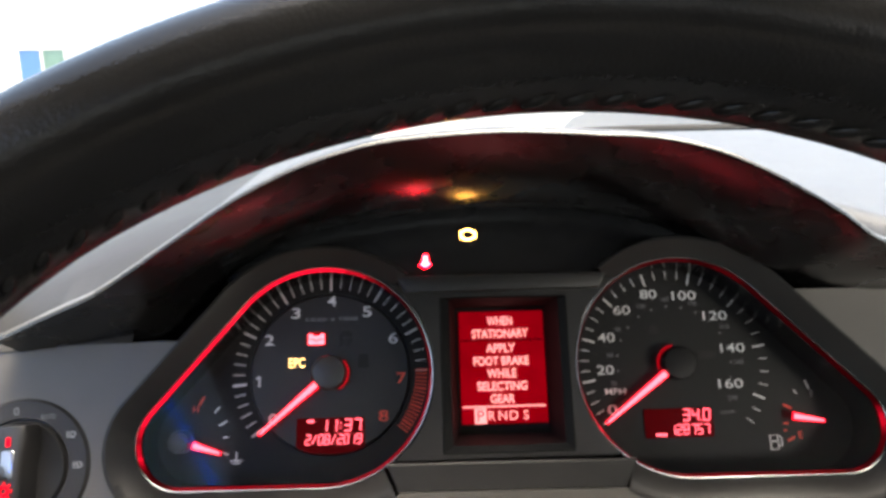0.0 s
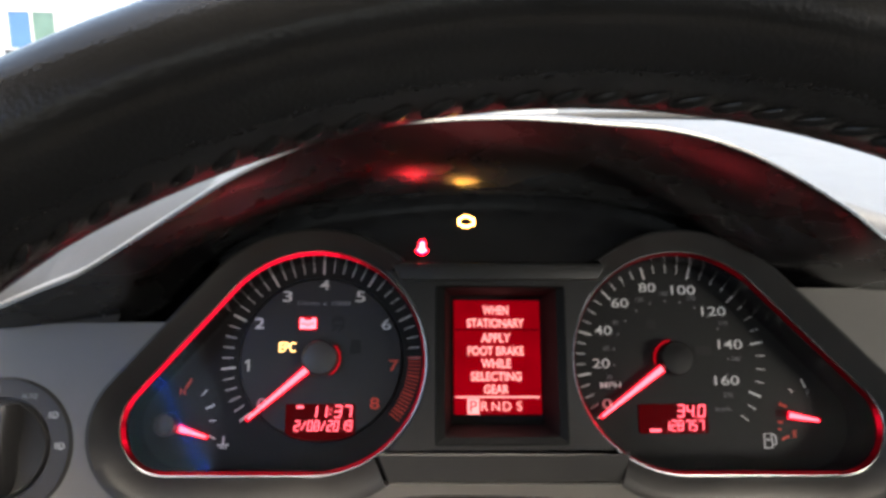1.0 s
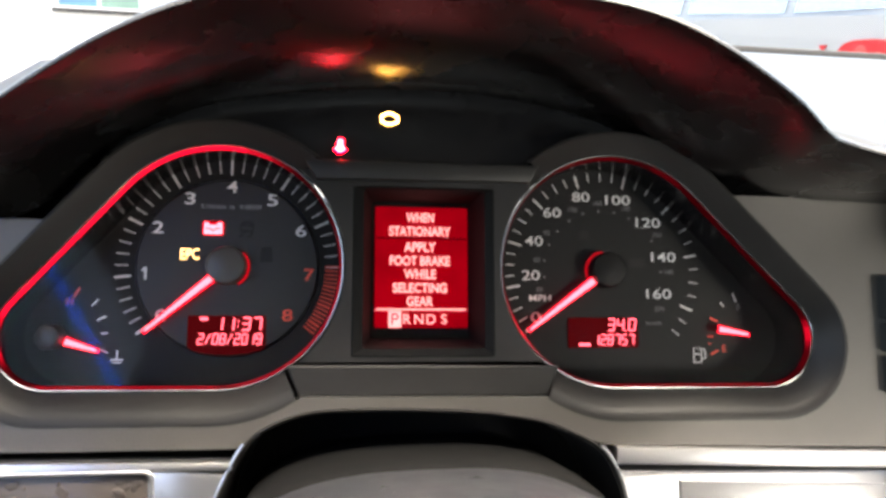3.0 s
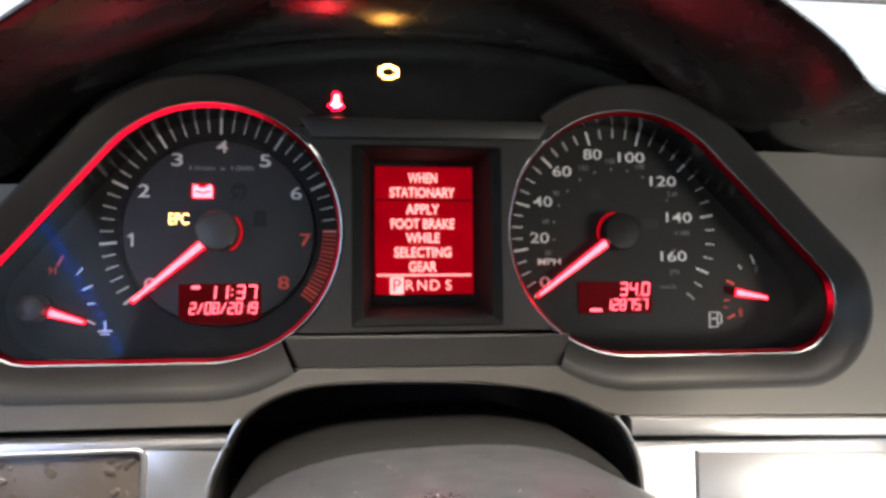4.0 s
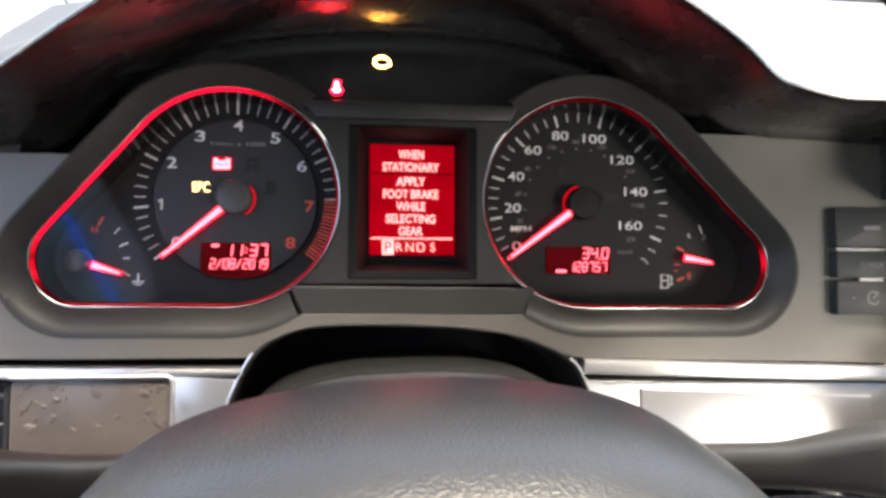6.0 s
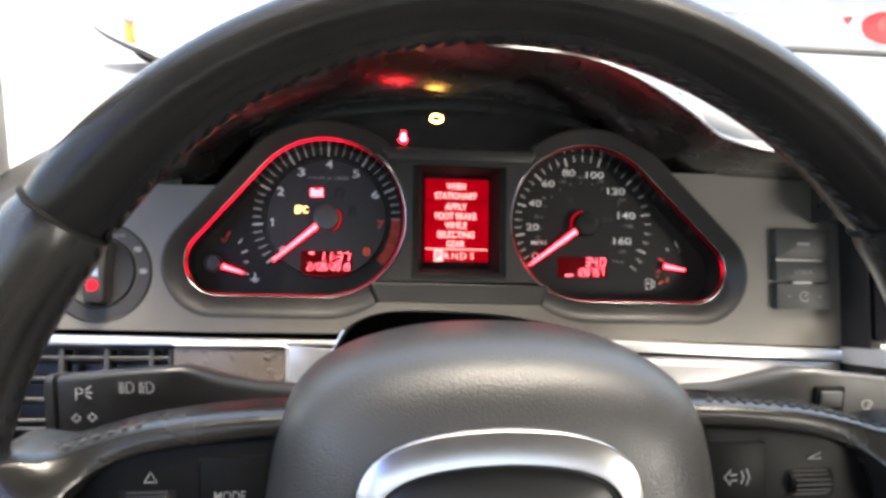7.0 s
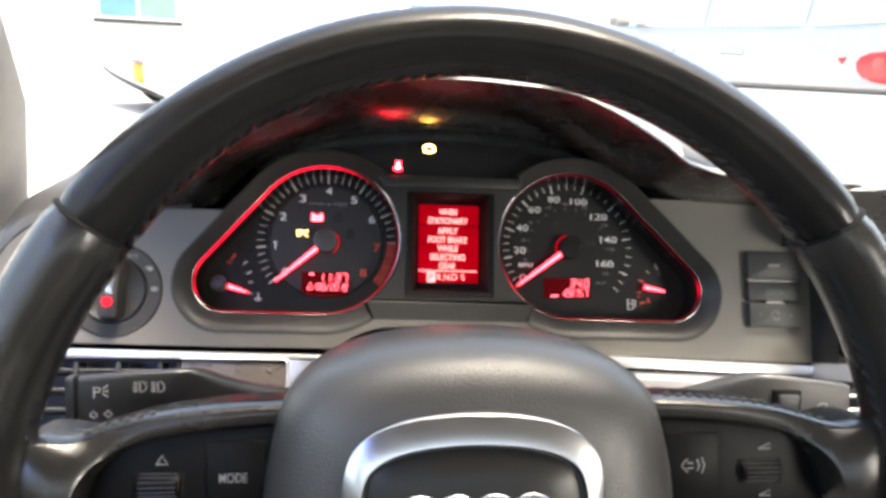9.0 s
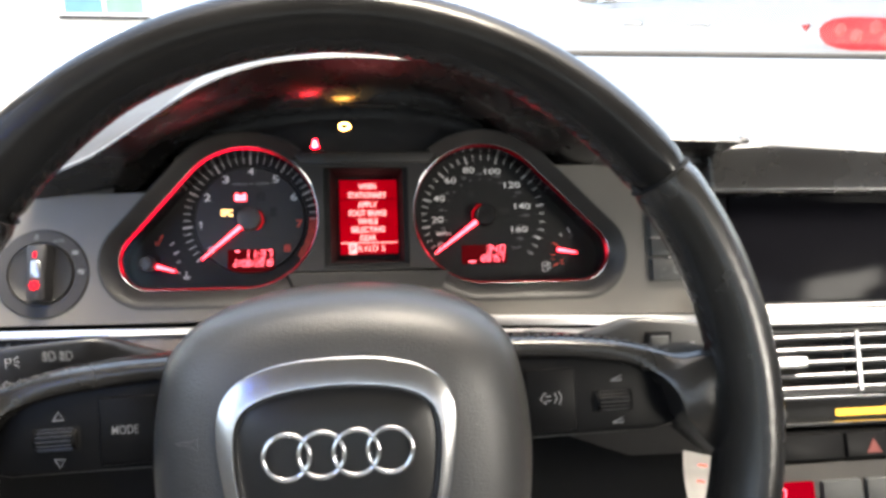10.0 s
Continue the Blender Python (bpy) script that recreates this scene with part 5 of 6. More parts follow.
for k in range(34):
    y = dice.uniform(-0.180, -0.115)
    off = dice.uniform(-0.9, 0.9)
    rise = math.sqrt(max(0.0, 1 - abs(off) ** (2 / 0.75))) ** 0.45
    made = bmesh.ops.create_icosphere(crumbs, subdivisions=1, radius=dice.uniform(0.0002, 0.0005))["verts"]
    bmesh.ops.translate(crumbs, verts=made, vec=(0.003 + 0.076 * off, y, -0.135 + (0.0595 + 0.045 * max(0, -0.15 - y) * -1) * rise + 0.0012 * math.copysign(2 * rise * abs(off), off) * 0.5))
tagged(part("dust_crumbs", crumbs, M_PRINT, column, "pale dust crumbs"), kind="stuff")

# Light switch
switch = thing("light_switch", (-0.2170, -0.032, -0.037), "round grey headlight switch with a lit knob", "light switch")
C = (-0.2165, -0.0375)
bm = bmesh.new()
lathe(bm, *C, ((0.0315, -0.030), (0.0313, -0.0375), (0.0300, -0.0390), (0.0225, -0.0394), (0.0218, -0.0380)), 64)
part("switch_bezel", bm, M_SURROUND, switch, "dark grey switch bezel")
bm = bmesh.new()
lathe(bm, *C, ((0.0214, -0.032), (0.0212, -0.0395), (0.0204, -0.0405), (0.0150, -0.0385), (0.0005, -0.0380)), 56)
knob = part("knob", bm, M_BLACK, switch, "black rotary knob")
bm = bmesh.new()
grip = [(-0.0190, 0.0048), (-0.0165, 0.0062), (0.0, 0.0056), (0.0165, 0.0066), (0.0195, 0.0058)]
loft(bm, [[(C[0] + 0.001 + side * half_w * f, y, C[1] + z * g) for side, row in ((-1, grip), (1, grip[::-1])) for z, half_w in row] for f, g, y in ((1.25, 1.0, -0.0375), (1.08, 1.0, -0.0450), (1.0, 0.99, -0.0488), (0.90, 0.97, -0.0502), (0.72, 0.92, -0.0508))], cap_first=True, cap_last=True)
part("grip", bm, M_BLACK, knob, "upright knob grip")
bm = bmesh.new()
slab(bm, [(C[0] - 0.0022, C[1] - 0.0035), (C[0] + 0.0042, C[1] - 0.0035), (C[0] + 0.0036, C[1] + 0.0085), (C[0] - 0.0018, C[1] + 0.0085)], -0.0512, -0.0500, 0.0003)
part("grip_inlay", bm, M_TRIM, knob, "pale satin inlay on the grip")
bm = bmesh.new()
stroke(bm, [(C[0] + 0.0008, C[1] + 0.0103), (C[0] + 0.0008, C[1] + 0.0142)], 0.0019, -0.0513)
part("position_mark", bm, M_RED, knob)
bm = bmesh.new()
sign = (C[0] + 0.0008, C[1] - 0.0083)
stroke(bm, [polar(sign, 0.0019, a) for a in range(0, 361, 40)], 0.0011, -0.0513)
for a in range(0, 360, 45):
    stroke(bm, [polar(sign, 0.0029, a), polar(sign, 0.0038, a)], 0.0009, -0.0513)
part("lamp_symbol", bm, M_RED, knob)
writing("switch_sign", "0", C[0] - 0.0035, C[1] + 0.0256, -0.0395, 0.0036, M_PRINT_DIM, switch)
writing("switch_sign", "AUTO", C[0] + 0.0110, C[1] + 0.0228, -0.0395, 0.0022, M_PRINT_DIM, switch, width=0.0068)
for x, z in ((C[0] + 0.0222, C[1] + 0.0146), (C[0] + 0.0262, C[1] + 0.0012)):
    bm = bmesh.new()
    stroke(bm, [(x, z - 0.0013), (x, z + 0.0013), (x + 0.0014, z + 0.0011), (x + 0.0020, z), (x + 0.0014, z - 0.0011), (x, z - 0.0013)], 0.0006, -0.0395)
    for d in (-0.001, 0, 0.001):
        stroke(bm, [(x - 0.0022, z + d), (x - 0.0007, z + d)], 0.0005, -0.0395)
    part("lamp_sign", bm, M_PRINT_SOFT, switch)

# Three stacked buttons
for z0, z1, name_label, mark in ((-0.0208, -0.0008, "blank grey dash button", 0), (-0.0362, -0.0228, "grey dash button with a printed word", 1), (-0.0548, -0.0378, "grey dash dimmer button", 2)):
    ob = thing("dash_button", (0.2395, -0.038, z0), name_label, "button", group="buttons beside the cluster")
    bm = bmesh.new()
    slab(bm, rounded(0.2200, 0.2592, z0, z1, 0.0012, 3), -0.0435, -0.034, 0.0012)
    part("button_cap", bm, M_GREY_BUTTON, ob)
    zc = (z0 + z1) / 2
    if mark == 1:
        writing("button_word", "CHECK", 0.2395, zc, -0.0437, 0.0028, M_PRINT_DIM, ob, width=0.0130)
    elif mark == 2:
        bm = bmesh.new()
        stroke(bm, [polar((0.2395, zc), 0.0032, a) for a in range(30, 331, 30)], 0.0006, -0.0437)
        stroke(bm, [(0.2395, zc), (0.2415, zc + 0.0022)], 0.0006, -0.0437)
        stroke(bm, [(0.2275, zc), (0.2295, zc)], 0.0005, -0.0437)
        stroke(bm, [(0.2495, zc), (0.2515, zc)], 0.0005, -0.0437)
        stroke(bm, [(0.2505, zc - 0.001), (0.2505, zc + 0.001)], 0.0005, -0.0437)
        part("dimmer_symbol", bm, M_PRINT_DIM, ob)
    else:
        bm = bmesh.new()
        stroke(bm, [(0.2350, zc), (0.2440, zc)], 0.0020, -0.0437)
        part("printed_bar", bm, M_PRINT_DIM, ob)
for z in (-0.0218, -0.0370):
    bm = bmesh.new()
    box(bm, 0.2205 if z > -0.03 else 0.2330, 0.2588 if z > -0.03 else 0.2460, -0.0425, -0.036, z - 0.0007, z + 0.0007)
    part("bright_gap", bm, M_TRIM, dash)

# ---- centre stack ----
stack = thing("centre_stack", (0.39, -0.08, -0.2), "black and silver centre console stack", "console", kind="structure")
bm = bmesh.new()
slab(bm, [(0.2690, -0.21), (0.2690, 0.012), (0.56, 0.012), (0.56, -0.21)], -0.066, -0.02, 0.003)
part("stack_body", bm, M_BLACK, stack)
bm = bmesh.new()
slab(bm, [(0.2500, 0.004), (0.2500, 0.0395), (0.30, 0.0380), (0.60, 0.020), (0.60, 0.000)], -0.084, -0.03, 0.004, 3)
part("screen_brow", bm, M_HOOD, stack, "black brow over the screen")
screen = thing("navigation_screen", (0.39, -0.07, -0.076), "dark switched-off navigation screen with chrome lower edge", "screen")
bm = bmesh.new()
slab(bm, rounded(0.2700, 0.5500, -0.0745, 0.0050, 0.003), -0.0700, -0.064, 0.001)
part("screen_glass", bm, M_LCD_OFF, screen, "glossy black screen glass")
bm = bmesh.new()
tube(bm, [(0.2695, -0.0735, -0.0770), (0.30, -0.0735, -0.0775), (0.40, -0.0735, -0.0780), (0.55, -0.0735, -0.0790)], [0.0014] * 4, 8)
part("chrome_edge", bm, M_CHROME, screen, "thin chrome edge")
bm = bmesh.new()
slab(bm, [(0.2660, -0.0905), (0.56, -0.0935), (0.56, -0.0825), (0.2660, -0.0795)], -0.0860, -0.040, 0.002, 3)
part("chrome_strip", bm, M_SATIN, stack, "bright satin metal strip")
vent("air_vent", 0.2500, 0.4500, -0.1385, -0.0945, -0.0900, 5, (0.3450,), "black centre air vent with bright slat edges", M_TRIM)
bm = bmesh.new()
box(bm, 0.280, 0.3030, -0.0980, -0.0900, -0.1195, -0.1120, 0.002, 3)
part("vent_slider", bm, M_SATIN, stack, "bright vent slider")
bm = bmesh.new()
slab(bm, [(0.2460, -0.1600), (0.56, -0.1630), (0.56, -0.1400), (0.2460, -0.1400)], -0.0900, -0.06, 0.002)
slab(bm, [(0.2460, -0.1820), (0.56, -0.1850), (0.56, -0.1650), (0.2460, -0.1620)], -0.0920, -0.06, 0.002)
part("stack_panel", bm, M_BUTTON, stack)
for z in (-0.1400, -0.1570):
    bm = bmesh.new()
    tube(bm, [(0.2470, -0.0935, z), (0.55, -0.0935, z - 0.003)], [0.0012, 0.0012], 8)
    part("chrome_line", bm, M_CHROME, stack)
bm = bmesh.new()
slab(bm, rounded(0.3240, 0.3800, -0.1535, -0.1490, 0.001, 2), -0.0915, -0.088)
part("airbag_off_lamp", bm, M_AMBER_BAR, stack, "lit amber lamp bar")
bm = bmesh.new()
tube(bm, [(0.2790, -0.0900, -0.1500), (0.2790, -0.0970, -0.1500)], [0.0055, 0.0050], 20)
part("small_knob", bm, M_GREY_BUTTON, stack)
for x0, x1 in ((0.2500, 0.2790), (0.2820, 0.3240), (0.3270, 0.3680)):
    bm = bmesh.new()
    slab(bm, rounded(x0, x1, -0.1815, -0.1645, 0.001, 2), -0.0945, -0.088, 0.0008)
    part("stack_button", bm, M_BUTTON, stack)
bm = bmesh.new()
slab(bm, [(0.3410, -0.1785), (0.3465, -0.1690), (0.3520, -0.1785)], -0.0952, -0.0940)
part("hazard_triangle", bm, M_HAZARD, stack, "red hazard triangle")
climate = thing("climate_control", (0.39, -0.09, -0.21), "silver climate control unit with a lit red display", "climate control")
bm = bmesh.new()
slab(bm, rounded(0.2480, 0.5500, -0.2300, -0.1830, 0.002, 3), -0.0930, -0.06, 0.002)
part("control_body", bm, M_SURROUND, climate)
bm = bmesh.new()
slab(bm, rounded(0.2560, 0.3000, -0.2120, -0.1950, 0.001, 2), -0.0955, -0.092)
part("control_display", bm, M_CLIMATE, climate, "small lit red temperature display")
bm = bmesh.new()
segment_digits(bm, "0", 0.2740, -0.2070, 0.0080, 0.0070, -0.0958)
part("display_figure", bm, M_LCD_TEXT, climate)
for x in (0.3060, 0.3380, 0.3700, 0.4020):
    bm = bmesh.new()
    slab(bm, rounded(x, x + 0.0280, -0.2100, -0.1950, 0.0015, 3), -0.0965, -0.092, 0.001)
    part("control_button", bm, M_GREY_BUTTON, climate)

# Ignition key with a paper tag
key = thing("key_tag", (0.2200, -0.10, -0.205), "crumpled white paper key tag with red marks", "key tag")
bm = bmesh.new()
loops = []
for i in range(6):
    f = i / 5
    z = -0.1690 - 0.036 * f
    bow = 0.0025 * math.sin(f * 3.0)
    loops.append([(0.2085 + 0.002 * f + 0.0265 * s, -0.1000 + bow + 0.004 * (s - 0.5) ** 2 + 0.001 * math.sin(7 * s + 3 * f), z - 0.006 * s * (1 - f)) for s in [j / 6 for j in range(7)]])
loft(bm, loops, closed=False)
bmesh.ops.solidify(bm, geom=bm.faces[:], thickness=0.0004)
part("paper", bm, M_TAG, key)
bm = bmesh.new()
for x, z, w in ((0.2165, -0.1780, 0.006), (0.2150, -0.1880, 0.005), (0.2240, -0.1830, 0.004)):
    stroke(bm, [(x, z), (x + w, z - 0.0012)], 0.0014, -0.1022)
part("red_marks", bm, M_PRINT_RED, key)
bm = bmesh.new()
tube(bm, [(0.2200, -0.1000, -0.1700), (0.2150, -0.0900, -0.1520), (0.2060, -0.0700, -0.1420), (0.2050, -0.0360, -0.1400)], [0.0010, 0.0010, 0.0035, 0.0060], 10)
part("key_shaft", bm, M_BLACK, key)


# ---- the cabin that closes the car, in the level frame ----
def room(name, pts, material, label, thick=0.02, category="", kind="structure"):
    """A curved or flat sheet through a grid of points, with thickness."""
    bm = bmesh.new()
    loft(bm, pts, closed=False)
    bmesh.ops.recalc_face_normals(bm, faces=bm.faces[:])
    bmesh.ops.solidify(bm, geom=bm.faces[:], thickness=thick)
    me_ob = part(name, bm, material)
    me_ob.matrix_world = LEVEL
    return tagged(me_ob, label, category, kind=kind)


SIDE_L, SIDE_R = -0.42, 1.16
inner = [(-0.375, 0.210, -0.045), (-0.369, 0.170, -0.008), (-0.305, 0.050, 0.091), (-0.262, -0.060, 0.152), (-0.270, -0.200, 0.270), (-0.300, -0.330, 0.430)]
outer = [(-0.385, 0.130, -0.070), (-0.368, 0.100, -0.020), (-0.331, 0.020, 0.062), (-0.302, -0.040, 0.116), (-0.330, -0.180, 0.250), (-0.360, -0.310, 0.430)]
pillar_l = [[tuple(Vector(a).lerp(Vector(b), f) + Vector((0.5, -0.4, 0)) * (0.03 * f * (1 - f))) for f in (0, 0.2, 0.4, 0.6, 0.8, 1)] for a, b in zip(inner, outer)]
room("a_pillar", pillar_l, M_PILLAR, "pale beige windscreen pillar trim", category="pillar trim")
pillar_r = [[(0.74 - x, y, z) for x, y, z in row] for row in pillar_l]
room("a_pillar", pillar_r, M_PILLAR, "pale beige windscreen pillar trim", category="pillar trim")
# Unseen roof and rear wall: length and height set to limit the light
room("roof_lining", [[(x, y, z) for x in (SIDE_L, -0.2, 0.1, 0.4, 0.7, SIDE_R)] for y, z in ((-0.31, 0.445), (-0.5, 0.465), (-0.9, 0.465), (-1.3, 0.45), (-1.7, 0.41))], M_CABIN, "unseen pale cloth roof lining, sized to shape light", category="roof lining")
room("rear_wall", [[(x, -2.0, z) for x in (SIDE_L, 0.4, SIDE_R)] for z in (-0.75, -0.2, 0.26)], M_CABIN, "plain grey wall added behind to block rear light", category="cabin wall")
room("cabin_floor", [[(x, y, -0.72) for x in (SIDE_L - 0.02, 0.4, SIDE_R + 0.02)] for y in (-2.05, -1.0, 0.45)], M_CABIN, "dark carpeted cabin floor", category="cabin floor")
for x, s in ((SIDE_L, 1), (SIDE_R, -1)):
    # Sills raised out of view to block side light; pillars clear the streak
    sill = (-0.035, -0.035, 0.07, 0.07, 0.07) if s > 0 else (-0.12, -0.02, 0.16, 0.16, 0.16)
    room("door_panel", [[(x, y, low if low is not None else top) for y, top in zip((0.42, 0.10, -0.3, -1.2, -2.0), sill)] for low in (-0.72, -0.4, None)], M_CABIN, "grey door panel, sill raised to block side light", category="door panel")
    room("door_pillar", [[(x, y, z) for y in (-1.08, -1.22)] for z in (-0.12, 0.2, 0.47)], M_CABIN, "grey door pillar trim", category="pillar trim")
room("firewall", [[(x, 0.42, z) for x in (SIDE_L, 0.4, SIDE_R)] for z in (-0.72, -0.3, -0.06)], M_BLACK, "black firewall behind the dash", category="firewall")
seal = bmesh.new()
tube(seal, [tuple(Vector(p) + Vector((-0.004, -0.004, 0))) for p in outer], [0.006] * 6, 10)
seal_ob = part("door_seal", seal, M_RUBBER)
seal_ob.matrix_world = LEVEL
tagged(seal_ob, "black rubber door seal along the pillar", "seal", kind="structure")

# Windscreen with dark border
windscreen = thing("windscreen", (0.35, 0.4, 0.1), "clear windscreen with black border", "windscreen", LEVEL, kind="structure")


def screen_point(f, h):
    """f across from the left pillar to the right one, h up the glass."""
    x = -0.340 + 1.42 * f
    bow = 0.05 * (1 - (2 * f - 1) ** 2)
    corner = max(0.0, 1 - f / 0.09)
    h = h + 0.13 * corner * corner * (1 - h)
    return Vector((x, 0.400 + bow * (1 - 0.5 * h) - 0.715 * h, 0.072 + 0.034 * min(1, 8 * f, 8 * (1 - f)) + 0.345 * h))


bm = bmesh.new()
loft(bm, [[screen_point(i / 24, j / 6) for i in range(25)] for j in range(7)], closed=False)
pane = part("pane", bm, M_GLASS, windscreen)
pane.visible_shadow = False
face_driver(pane)
bm = bmesh.new()
tube(bm, [(x, 0.392 + 0.05 * (1 - (2 * (x + 0.34) / 1.42 - 1) ** 2) - 0.02, 0.0790 + 0.0335 * min(1, (x + 0.25) / 0.3)) for x in (-0.22, -0.15, 0.0, 0.2, 0.4, 0.6, 0.8, 1.0)], [0.0018, 0.0032] + [0.0052] * 6, 8)
part("black_border", bm, M_RUBBER, windscreen, "black windscreen border")
# ---- outside ----
M_ASPHALT = surface("pale dusty concrete", (0.30, 0.29, 0.28), 0.9, vary=0.2, scale=1.5, grain=60, bump=0.3)
M_SILVER_BODY = surface("silver car paint", (0.34, 0.35, 0.36), 0.35, metal=0.3, vary=0.03, scale=2, coat=0.6)
M_WHITE_BODY = surface("white car paint", (0.78, 0.78, 0.77), 0.3, vary=0.03, scale=2, coat=0.6)
# Pale metallic colour puts the white sky's reflection into the glass
M_CAR_GLASS = surface("pale reflecting car glass", (0.55, 0.58, 0.60), 0.12, metal=0.8)
M_TAIL = surface("red tail lens", (0.55, 0.045, 0.05), 0.6, vary=0.35, scale=14)
M_TAIL_PALE = surface("pale pink lens", (0.58, 0.085, 0.08), 0.6, vary=0.3, scale=14)
M_ORANGE = surface("orange lamp lens", (0.80, 0.22, 0.02), 0.4)
M_TYRE = surface("tyre rubber", (0.02, 0.02, 0.02), 0.8)
M_WALL = surface("white painted wall", (0.6, 0.6, 0.59), 0.85, vary=0.04, scale=1.0, grain=40, bump=0.1)
for lens_paint in (M_TAIL, M_TAIL_PALE):
    lens_paint.node_tree.nodes["Principled BSDF"].inputs["Specular IOR Level"].default_value = 0.0
ground = part("ground", bmesh.new(), M_ASPHALT)
bm = bmesh.new()
box(bm, -300, 300, -300, 300, -0.2, 0.0)
bm.to_mesh(ground.data)
bm.free()
ground.data.materials.append(M_ASPHALT)
tagged(ground, "pale concrete yard ground", "ground", kind="structure")


def parked_car(label, paint, m, length=4.6, width=1.8, height=1.62):
    """A parked estate car: nose at -x, tail at +x, its near side at -y."""
    ob = new("parked_car")
    ob.empty_display_size = 0.2
    L, W, H = length, width, height
    side = [(-0.455, 0.23), (-0.478, 0.26), (-0.492, 0.33), (-0.499, 0.45), (-0.497, 0.60), (-0.478, 0.74), (-0.44, 0.83), (-0.28, 0.96), (-0.20, 1.04), (0.495, 1.12), (0.5, 0.68), (0.5, 0.32), (0.47, 0.23), (0.36, 0.20), (-0.36, 0.20)]
    bm = bmesh.new()
    loops = []
    for y, s in ((-W / 2, 0.98), (-W / 2 + 0.03, 0.993), (-W / 2 + 0.1, 1.0), (W / 2 - 0.1, 1.0), (W / 2 - 0.03, 0.993), (W / 2, 0.98)):
        loops.append([(x * L * s, y, z) for x, z in side])
    loft(bm, loops, cap_first=True, cap_last=True)
    part("body", bm, paint, ob)
    bm = bmesh.new()
    cabin = [(-0.21, 1.04), (-0.08, H - 0.03), (0.02, H), (0.33, H - 0.02), (0.42, H - 0.08), (0.49, 1.10)]
    loops = []
    for y, dz in ((-W / 2 + 0.02, 0), (-W / 2 + 0.16, 1), (W / 2 - 0.16, 1), (W / 2 - 0.02, 0)):
        loops.append([(x * L, y, z if dz else 1.02) for x, z in cabin])
    loft(bm, loops, cap_first=True, cap_last=True)
    part("roof", bm, paint, ob)
    for name, (x0, z0), (x1, z1), off in (("windscreen", (-0.205, 1.06), (-0.085, H - 0.07), -0.012), ("rear_window", (0.485, 1.14), (0.425, H - 0.12), 0.012)):
        bm = bmesh.new()
        bm.faces.new([bm.verts.new((x * L + off, y, z)) for x, y, z in ((x0, -W / 2 + 0.12, z0), (x0, W / 2 - 0.12, z0), (x1, W / 2 - 0.20, z1), (x1, -W / 2 + 0.20, z1))])
        part(name, bm, M_CAR_GLASS, ob, smooth=False)
    for y, s in ((-W / 2 - 0.004, -1), (W / 2 + 0.004, 1)):
        for pts in (((-0.16, 1.10), (-0.065, H - 0.10), (0.07, H - 0.07), (0.075, 1.11)), ((0.09, 1.11), (0.085, H - 0.07), (0.27, H - 0.08), (0.275, 1.12)), ((0.29, 1.12), (0.285, H - 0.08), (0.36, H - 0.12), (0.43, 1.15))):
            bm = bmesh.new()
            bm.faces.new([bm.verts.new((x * L, y - s * (0.14 * (z - 1.02) / (H - 1.02) + 0.02) + s * 0.004, z)) for x, z in pts])
            part("side_window", bm, M_CAR_GLASS, ob, smooth=False)
        for x in (0.0, 0.155):
            bm = bmesh.new()
            tube(bm, [(x * L - 0.09, y, 0.95), (x * L - 0.06, y + s * 0.03, 0.955), (x * L + 0.06, y + s * 0.03, 0.955), (x * L + 0.09, y, 0.95)], [0.012] * 4, 8)
            part("door_handle", bm, paint, ob)
        if paint == M_SILVER_BODY:
            bm = bmesh.new()
            reach = 0.012
            slab(bm, [(0.376 * L, 0.93), (0.379 * L, 0.89), (0.388 * L, 0.855), (0.405 * L, 0.835), (0.43 * L, 0.825), (0.488 * L, 0.83), (0.490 * L, 0.97), (0.46 * L, 0.990), (0.42 * L, 0.995), (0.395 * L, 0.985), (0.381 * L, 0.96)][::-1], y - reach, y + reach)
            lens = part("tail_light", bm, M_TAIL, ob, "red tail light lens")
            for fx, fz in ((0.408, 0.93), (0.432, 0.90), (0.456, 0.945), (0.473, 0.88)):
                bm = bmesh.new()
                lathe(bm, fx * L, fz, ((0.034, y + s * 0.008), (0.034, y + s * 0.014), (0.026, y + s * 0.017), (0.004, y + s * 0.018)), 16)
                part("bulb_window", bm, M_TAIL_PALE, lens, "pale bulb behind the red lens")
            bm = bmesh.new()
            slab(bm, [(0.347 * L, 0.950), (0.358 * L, 0.955), (0.354 * L, 0.920)][::-1], y - reach, y + reach)
            part("side_reflector", bm, M_TAIL, ob, "small red side reflector")
        bm = bmesh.new()
        box(bm, -0.10 * L - 0.09, -0.10 * L + 0.03, y + s * 0.02, y + s * 0.19, 1.10, 1.18, 0.03, 3)
        part("door_mirror", bm, M_CABIN if paint == M_SILVER_BODY else paint, ob)
        for x in (-0.31, 0.30):
            bm = bmesh.new()
            lathe(bm, x * L, 0.32, ((0.20, y - s * 0.012), (0.31, y - s * 0.006), (0.32, y - s * 0.05), (0.32, y - s * 0.2)), 28)
            tyre = part("wheel", bm, M_TYRE, ob)
            bm = bmesh.new()
            lathe(bm, x * L, 0.32, ((0.215, y - s * 0.012), (0.20, y - s * 0.010), (0.10, y - s * 0.012), (0.01, y - s * 0.010)), 20)
            part("rim", bm, M_SILVER, tyre)
    if paint == M_WHITE_BODY:
        # Dark tube painted in for shade under the bumper, bent to fit the view
        bm = bmesh.new()
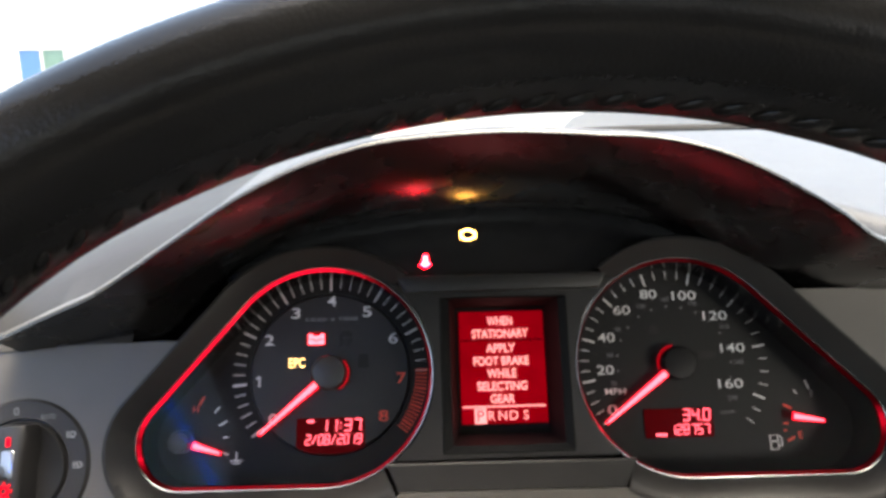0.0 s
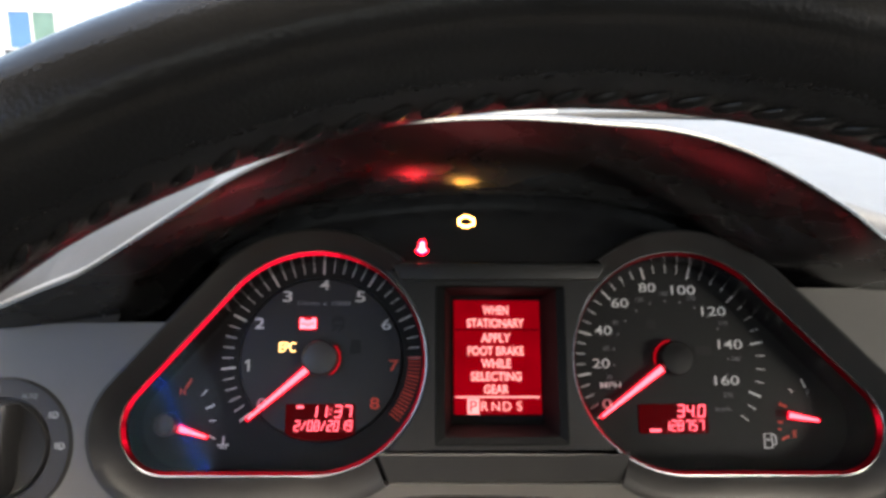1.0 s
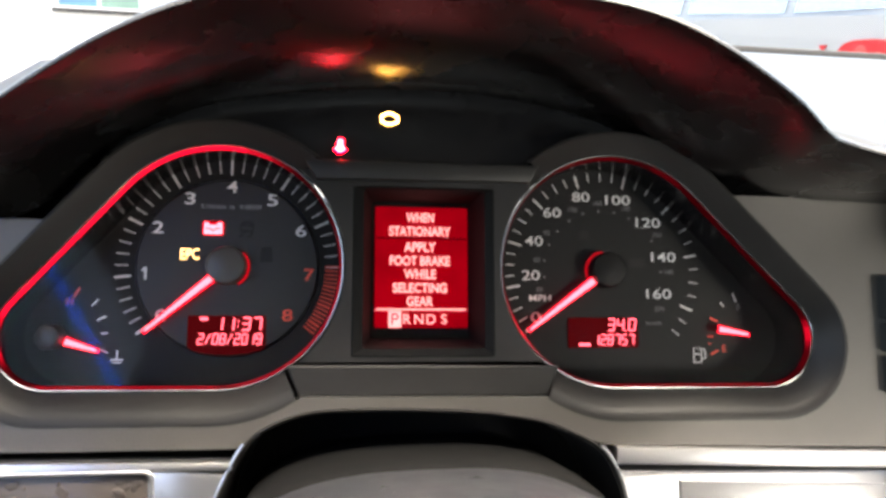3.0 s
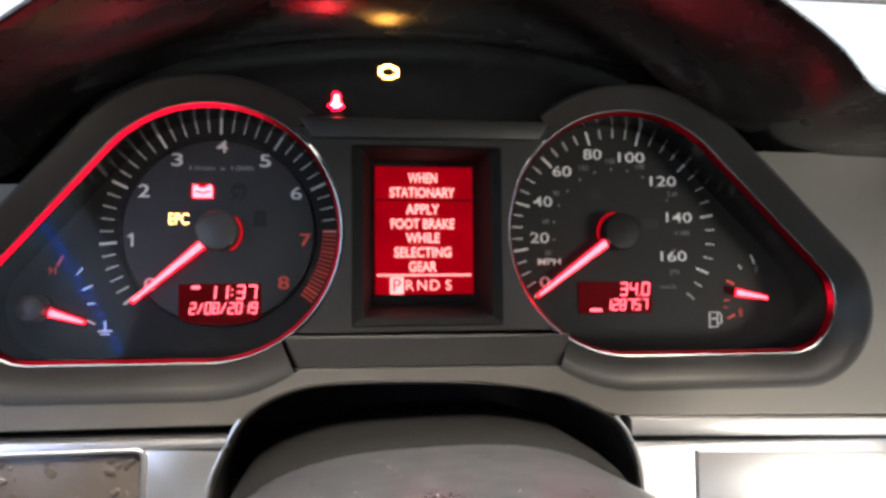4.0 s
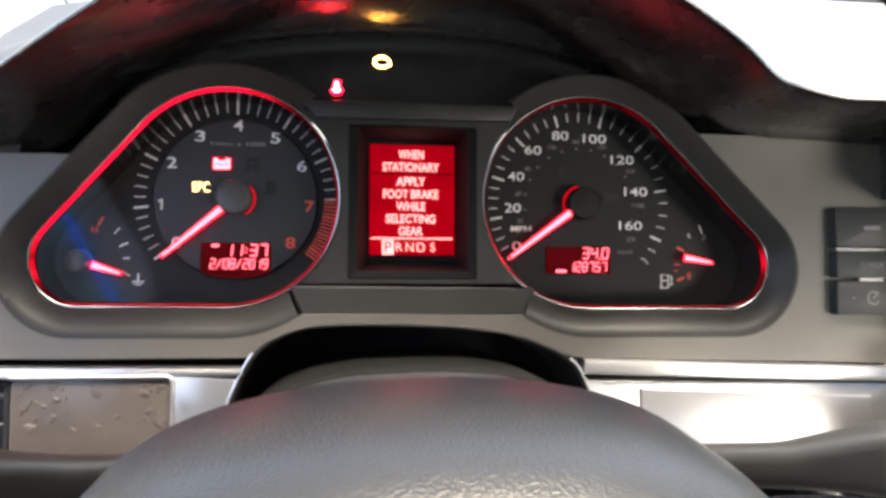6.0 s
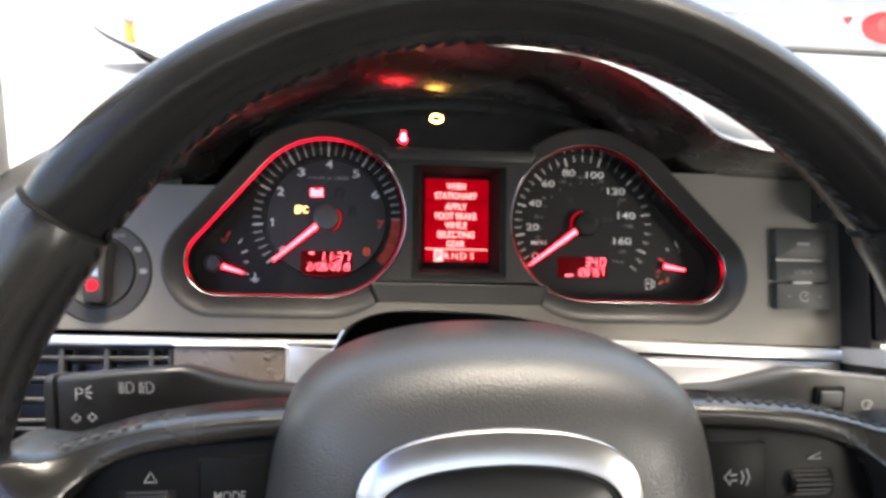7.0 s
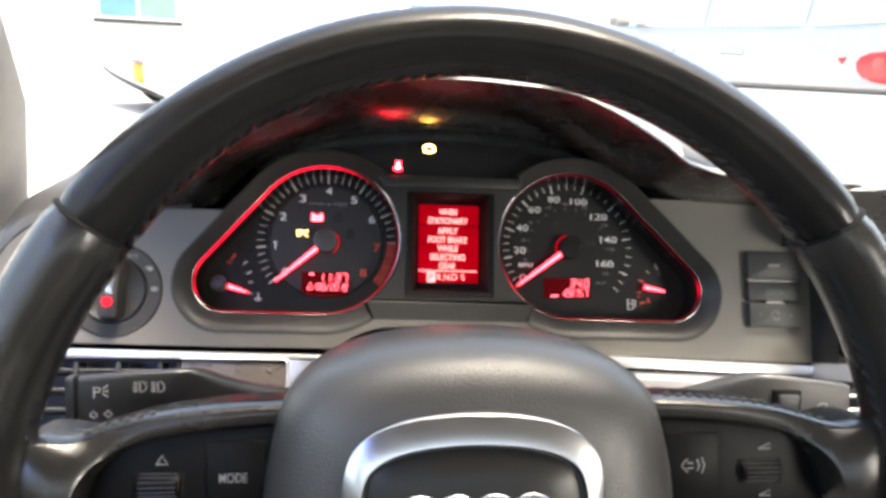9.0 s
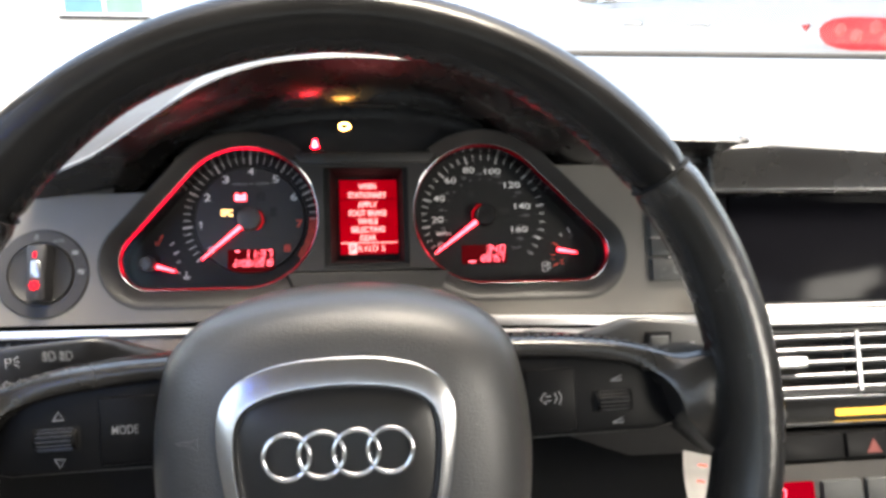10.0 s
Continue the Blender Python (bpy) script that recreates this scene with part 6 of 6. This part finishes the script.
        path = [(-0.36 * L, -W / 2 - 0.01, 0.215), (-0.43 * L, -W / 2 - 0.01, 0.222), (-0.472 * L, -W / 2 + 0.03, 0.235), (-0.489 * L, -W / 2 + 0.12, 0.275), (-0.496 * L, -W / 2 + 0.5, 0.32), (-0.498 * L, W / 2 - 0.5, 0.42), (-0.494 * L, W / 2 - 0.12, 0.56), (-0.484 * L, W / 2, 0.80)]
        tube(bm, curve_at(path, 40), [0.024] * 30 + [0.024 - 0.002 * k for k in range(10)], 8)
        part("bumper_shade", bm, M_RUBBER, ob, "dark strip for the shade under the bumper")
        bm = bmesh.new()
        box(bm, -0.508 * L, -0.470 * L, -W / 2 + 0.20, -W / 2 + 0.42, 0.37, 0.59, 0.03, 3)
        lens = part("indicator", bm, M_ORANGE, ob, "orange indicator")
        bm = bmesh.new()
        box(bm, -0.511 * L, -0.470 * L, -W / 2 + 0.18, -W / 2 + 0.43, 0.59, 0.65, 0.02, 2)
        part("lamp_cap", bm, M_CABIN, lens, "grey cap over the lamp")
    ob.matrix_world = m
    return tagged(ob, label, "car")


parked_car("silver parked estate car with red tail lights", M_SILVER_BODY, pose(3.24, 6.02, 0, 0, 0, -68) @ Matrix.Diagonal((1.09, 1.09, 1.2, 1)), 4.3, 1.65)
parked_car("white parked car across the yard", M_WHITE_BODY, pose(-1.62, 10.8, 0, 0, 0, 40) @ Matrix.Scale(1.09, 4), 4.3, 1.65)
wall_ob = part("wall_far", bmesh.new(), M_WALL)
bm = bmesh.new()
box(bm, -14, 16, 15.0, 15.3, 0, 4.2)
bm.to_mesh(wall_ob.data)
bm.free()
wall_ob.data.materials.append(M_WALL)
tagged(wall_ob, "long white painted building wall", "wall", kind="structure")

# Unseen white wall, added to throw light back into the cabin
wall_ob = part("bounce_wall", bmesh.new(), M_WALL)
bm = bmesh.new()
box(bm, 4.2, 4.5, -16.0, 0.4, 0, 4.5)
bm.to_mesh(wall_ob.data)
bm.free()
wall_ob.data.materials.append(M_WALL)
tagged(wall_ob, "white wall added out of view to bounce light", "wall", kind="structure")

# Unseen blue tube, made up and placed so the dial covers mirror a streak
streak_source = thing("added_blue_tube", (-1.02, -2.55, 0.0), "unseen blue glowing tube added for a mirrored streak", "lamp")
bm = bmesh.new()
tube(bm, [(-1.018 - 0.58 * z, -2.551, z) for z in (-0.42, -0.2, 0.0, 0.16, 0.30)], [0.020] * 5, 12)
part("glow_tube", bm, M_BLUE_TUBE, streak_source, "glowing blue tube")
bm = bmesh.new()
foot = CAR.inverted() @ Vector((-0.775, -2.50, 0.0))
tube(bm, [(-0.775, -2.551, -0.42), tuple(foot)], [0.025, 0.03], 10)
part("stand_pole", bm, M_BLACK, streak_source, "black stand of the added tube")
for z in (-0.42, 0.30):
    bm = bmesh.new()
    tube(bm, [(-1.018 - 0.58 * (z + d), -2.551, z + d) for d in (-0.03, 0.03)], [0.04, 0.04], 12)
    part("tube_end", bm, M_BLACK, streak_source, "black end piece of the added tube")

# Windows in the far wall, placed to fit coloured patches in the camera's view
M_PANE_BLUE = surface("blue window pane", (0.10, 0.22, 0.62), 0.2, vary=0.1, scale=3)
M_PANE_GREEN = surface("grey-green window pane", (0.16, 0.26, 0.22), 0.2, vary=0.15, scale=3)
for x0, x1, z0, z1, colours in ((-5.75, -4.15, 1.18, 2.3, (M_PANE_BLUE, M_PANE_GREEN)), (0.42, 1.28, 1.36, 1.85, (M_PANE_GREEN, M_PANE_GREEN)), (-8.3, -7.3, 1.7, 2.5, (M_PANE_BLUE, M_PANE_GREEN))):
    ob = thing("wall_window", (x0, 14.99, z0), "framed window with tinted panes in the white wall", "window", Matrix.Identity(4), "structure")
    bm = bmesh.new()
    mid = (x0 + x1) / 2
    plate(bm, [(x0, z0), (x1, z0), (x1, z1), (x0, z1)], [[(a + 0.05, z0 + 0.05), (b - 0.05, z0 + 0.05), (b - 0.05, z1 - 0.05), (a + 0.05, z1 - 0.05)] for a, b in ((x0, mid + 0.02), (mid - 0.02, x1))], 14.96, 14.998)
    part("window_frame", bm, M_WALL, ob)
    bm = bmesh.new()
    box(bm, x0 - 0.06, x1 + 0.06, 14.90, 14.998, z0 - 0.07, z0 - 0.005, 0.01)
    part("window_sill", bm, M_RUBBER, ob, "dark window sill")
    for (a, b), tint in zip(((x0 + 0.04, mid - 0.02), (mid + 0.02, x1 - 0.04)), colours):
        bm = bmesh.new()
        box(bm, a, b, 14.975, 14.997, z0 + 0.04, z1 - 0.04)
        part("pane", bm, tint, ob)
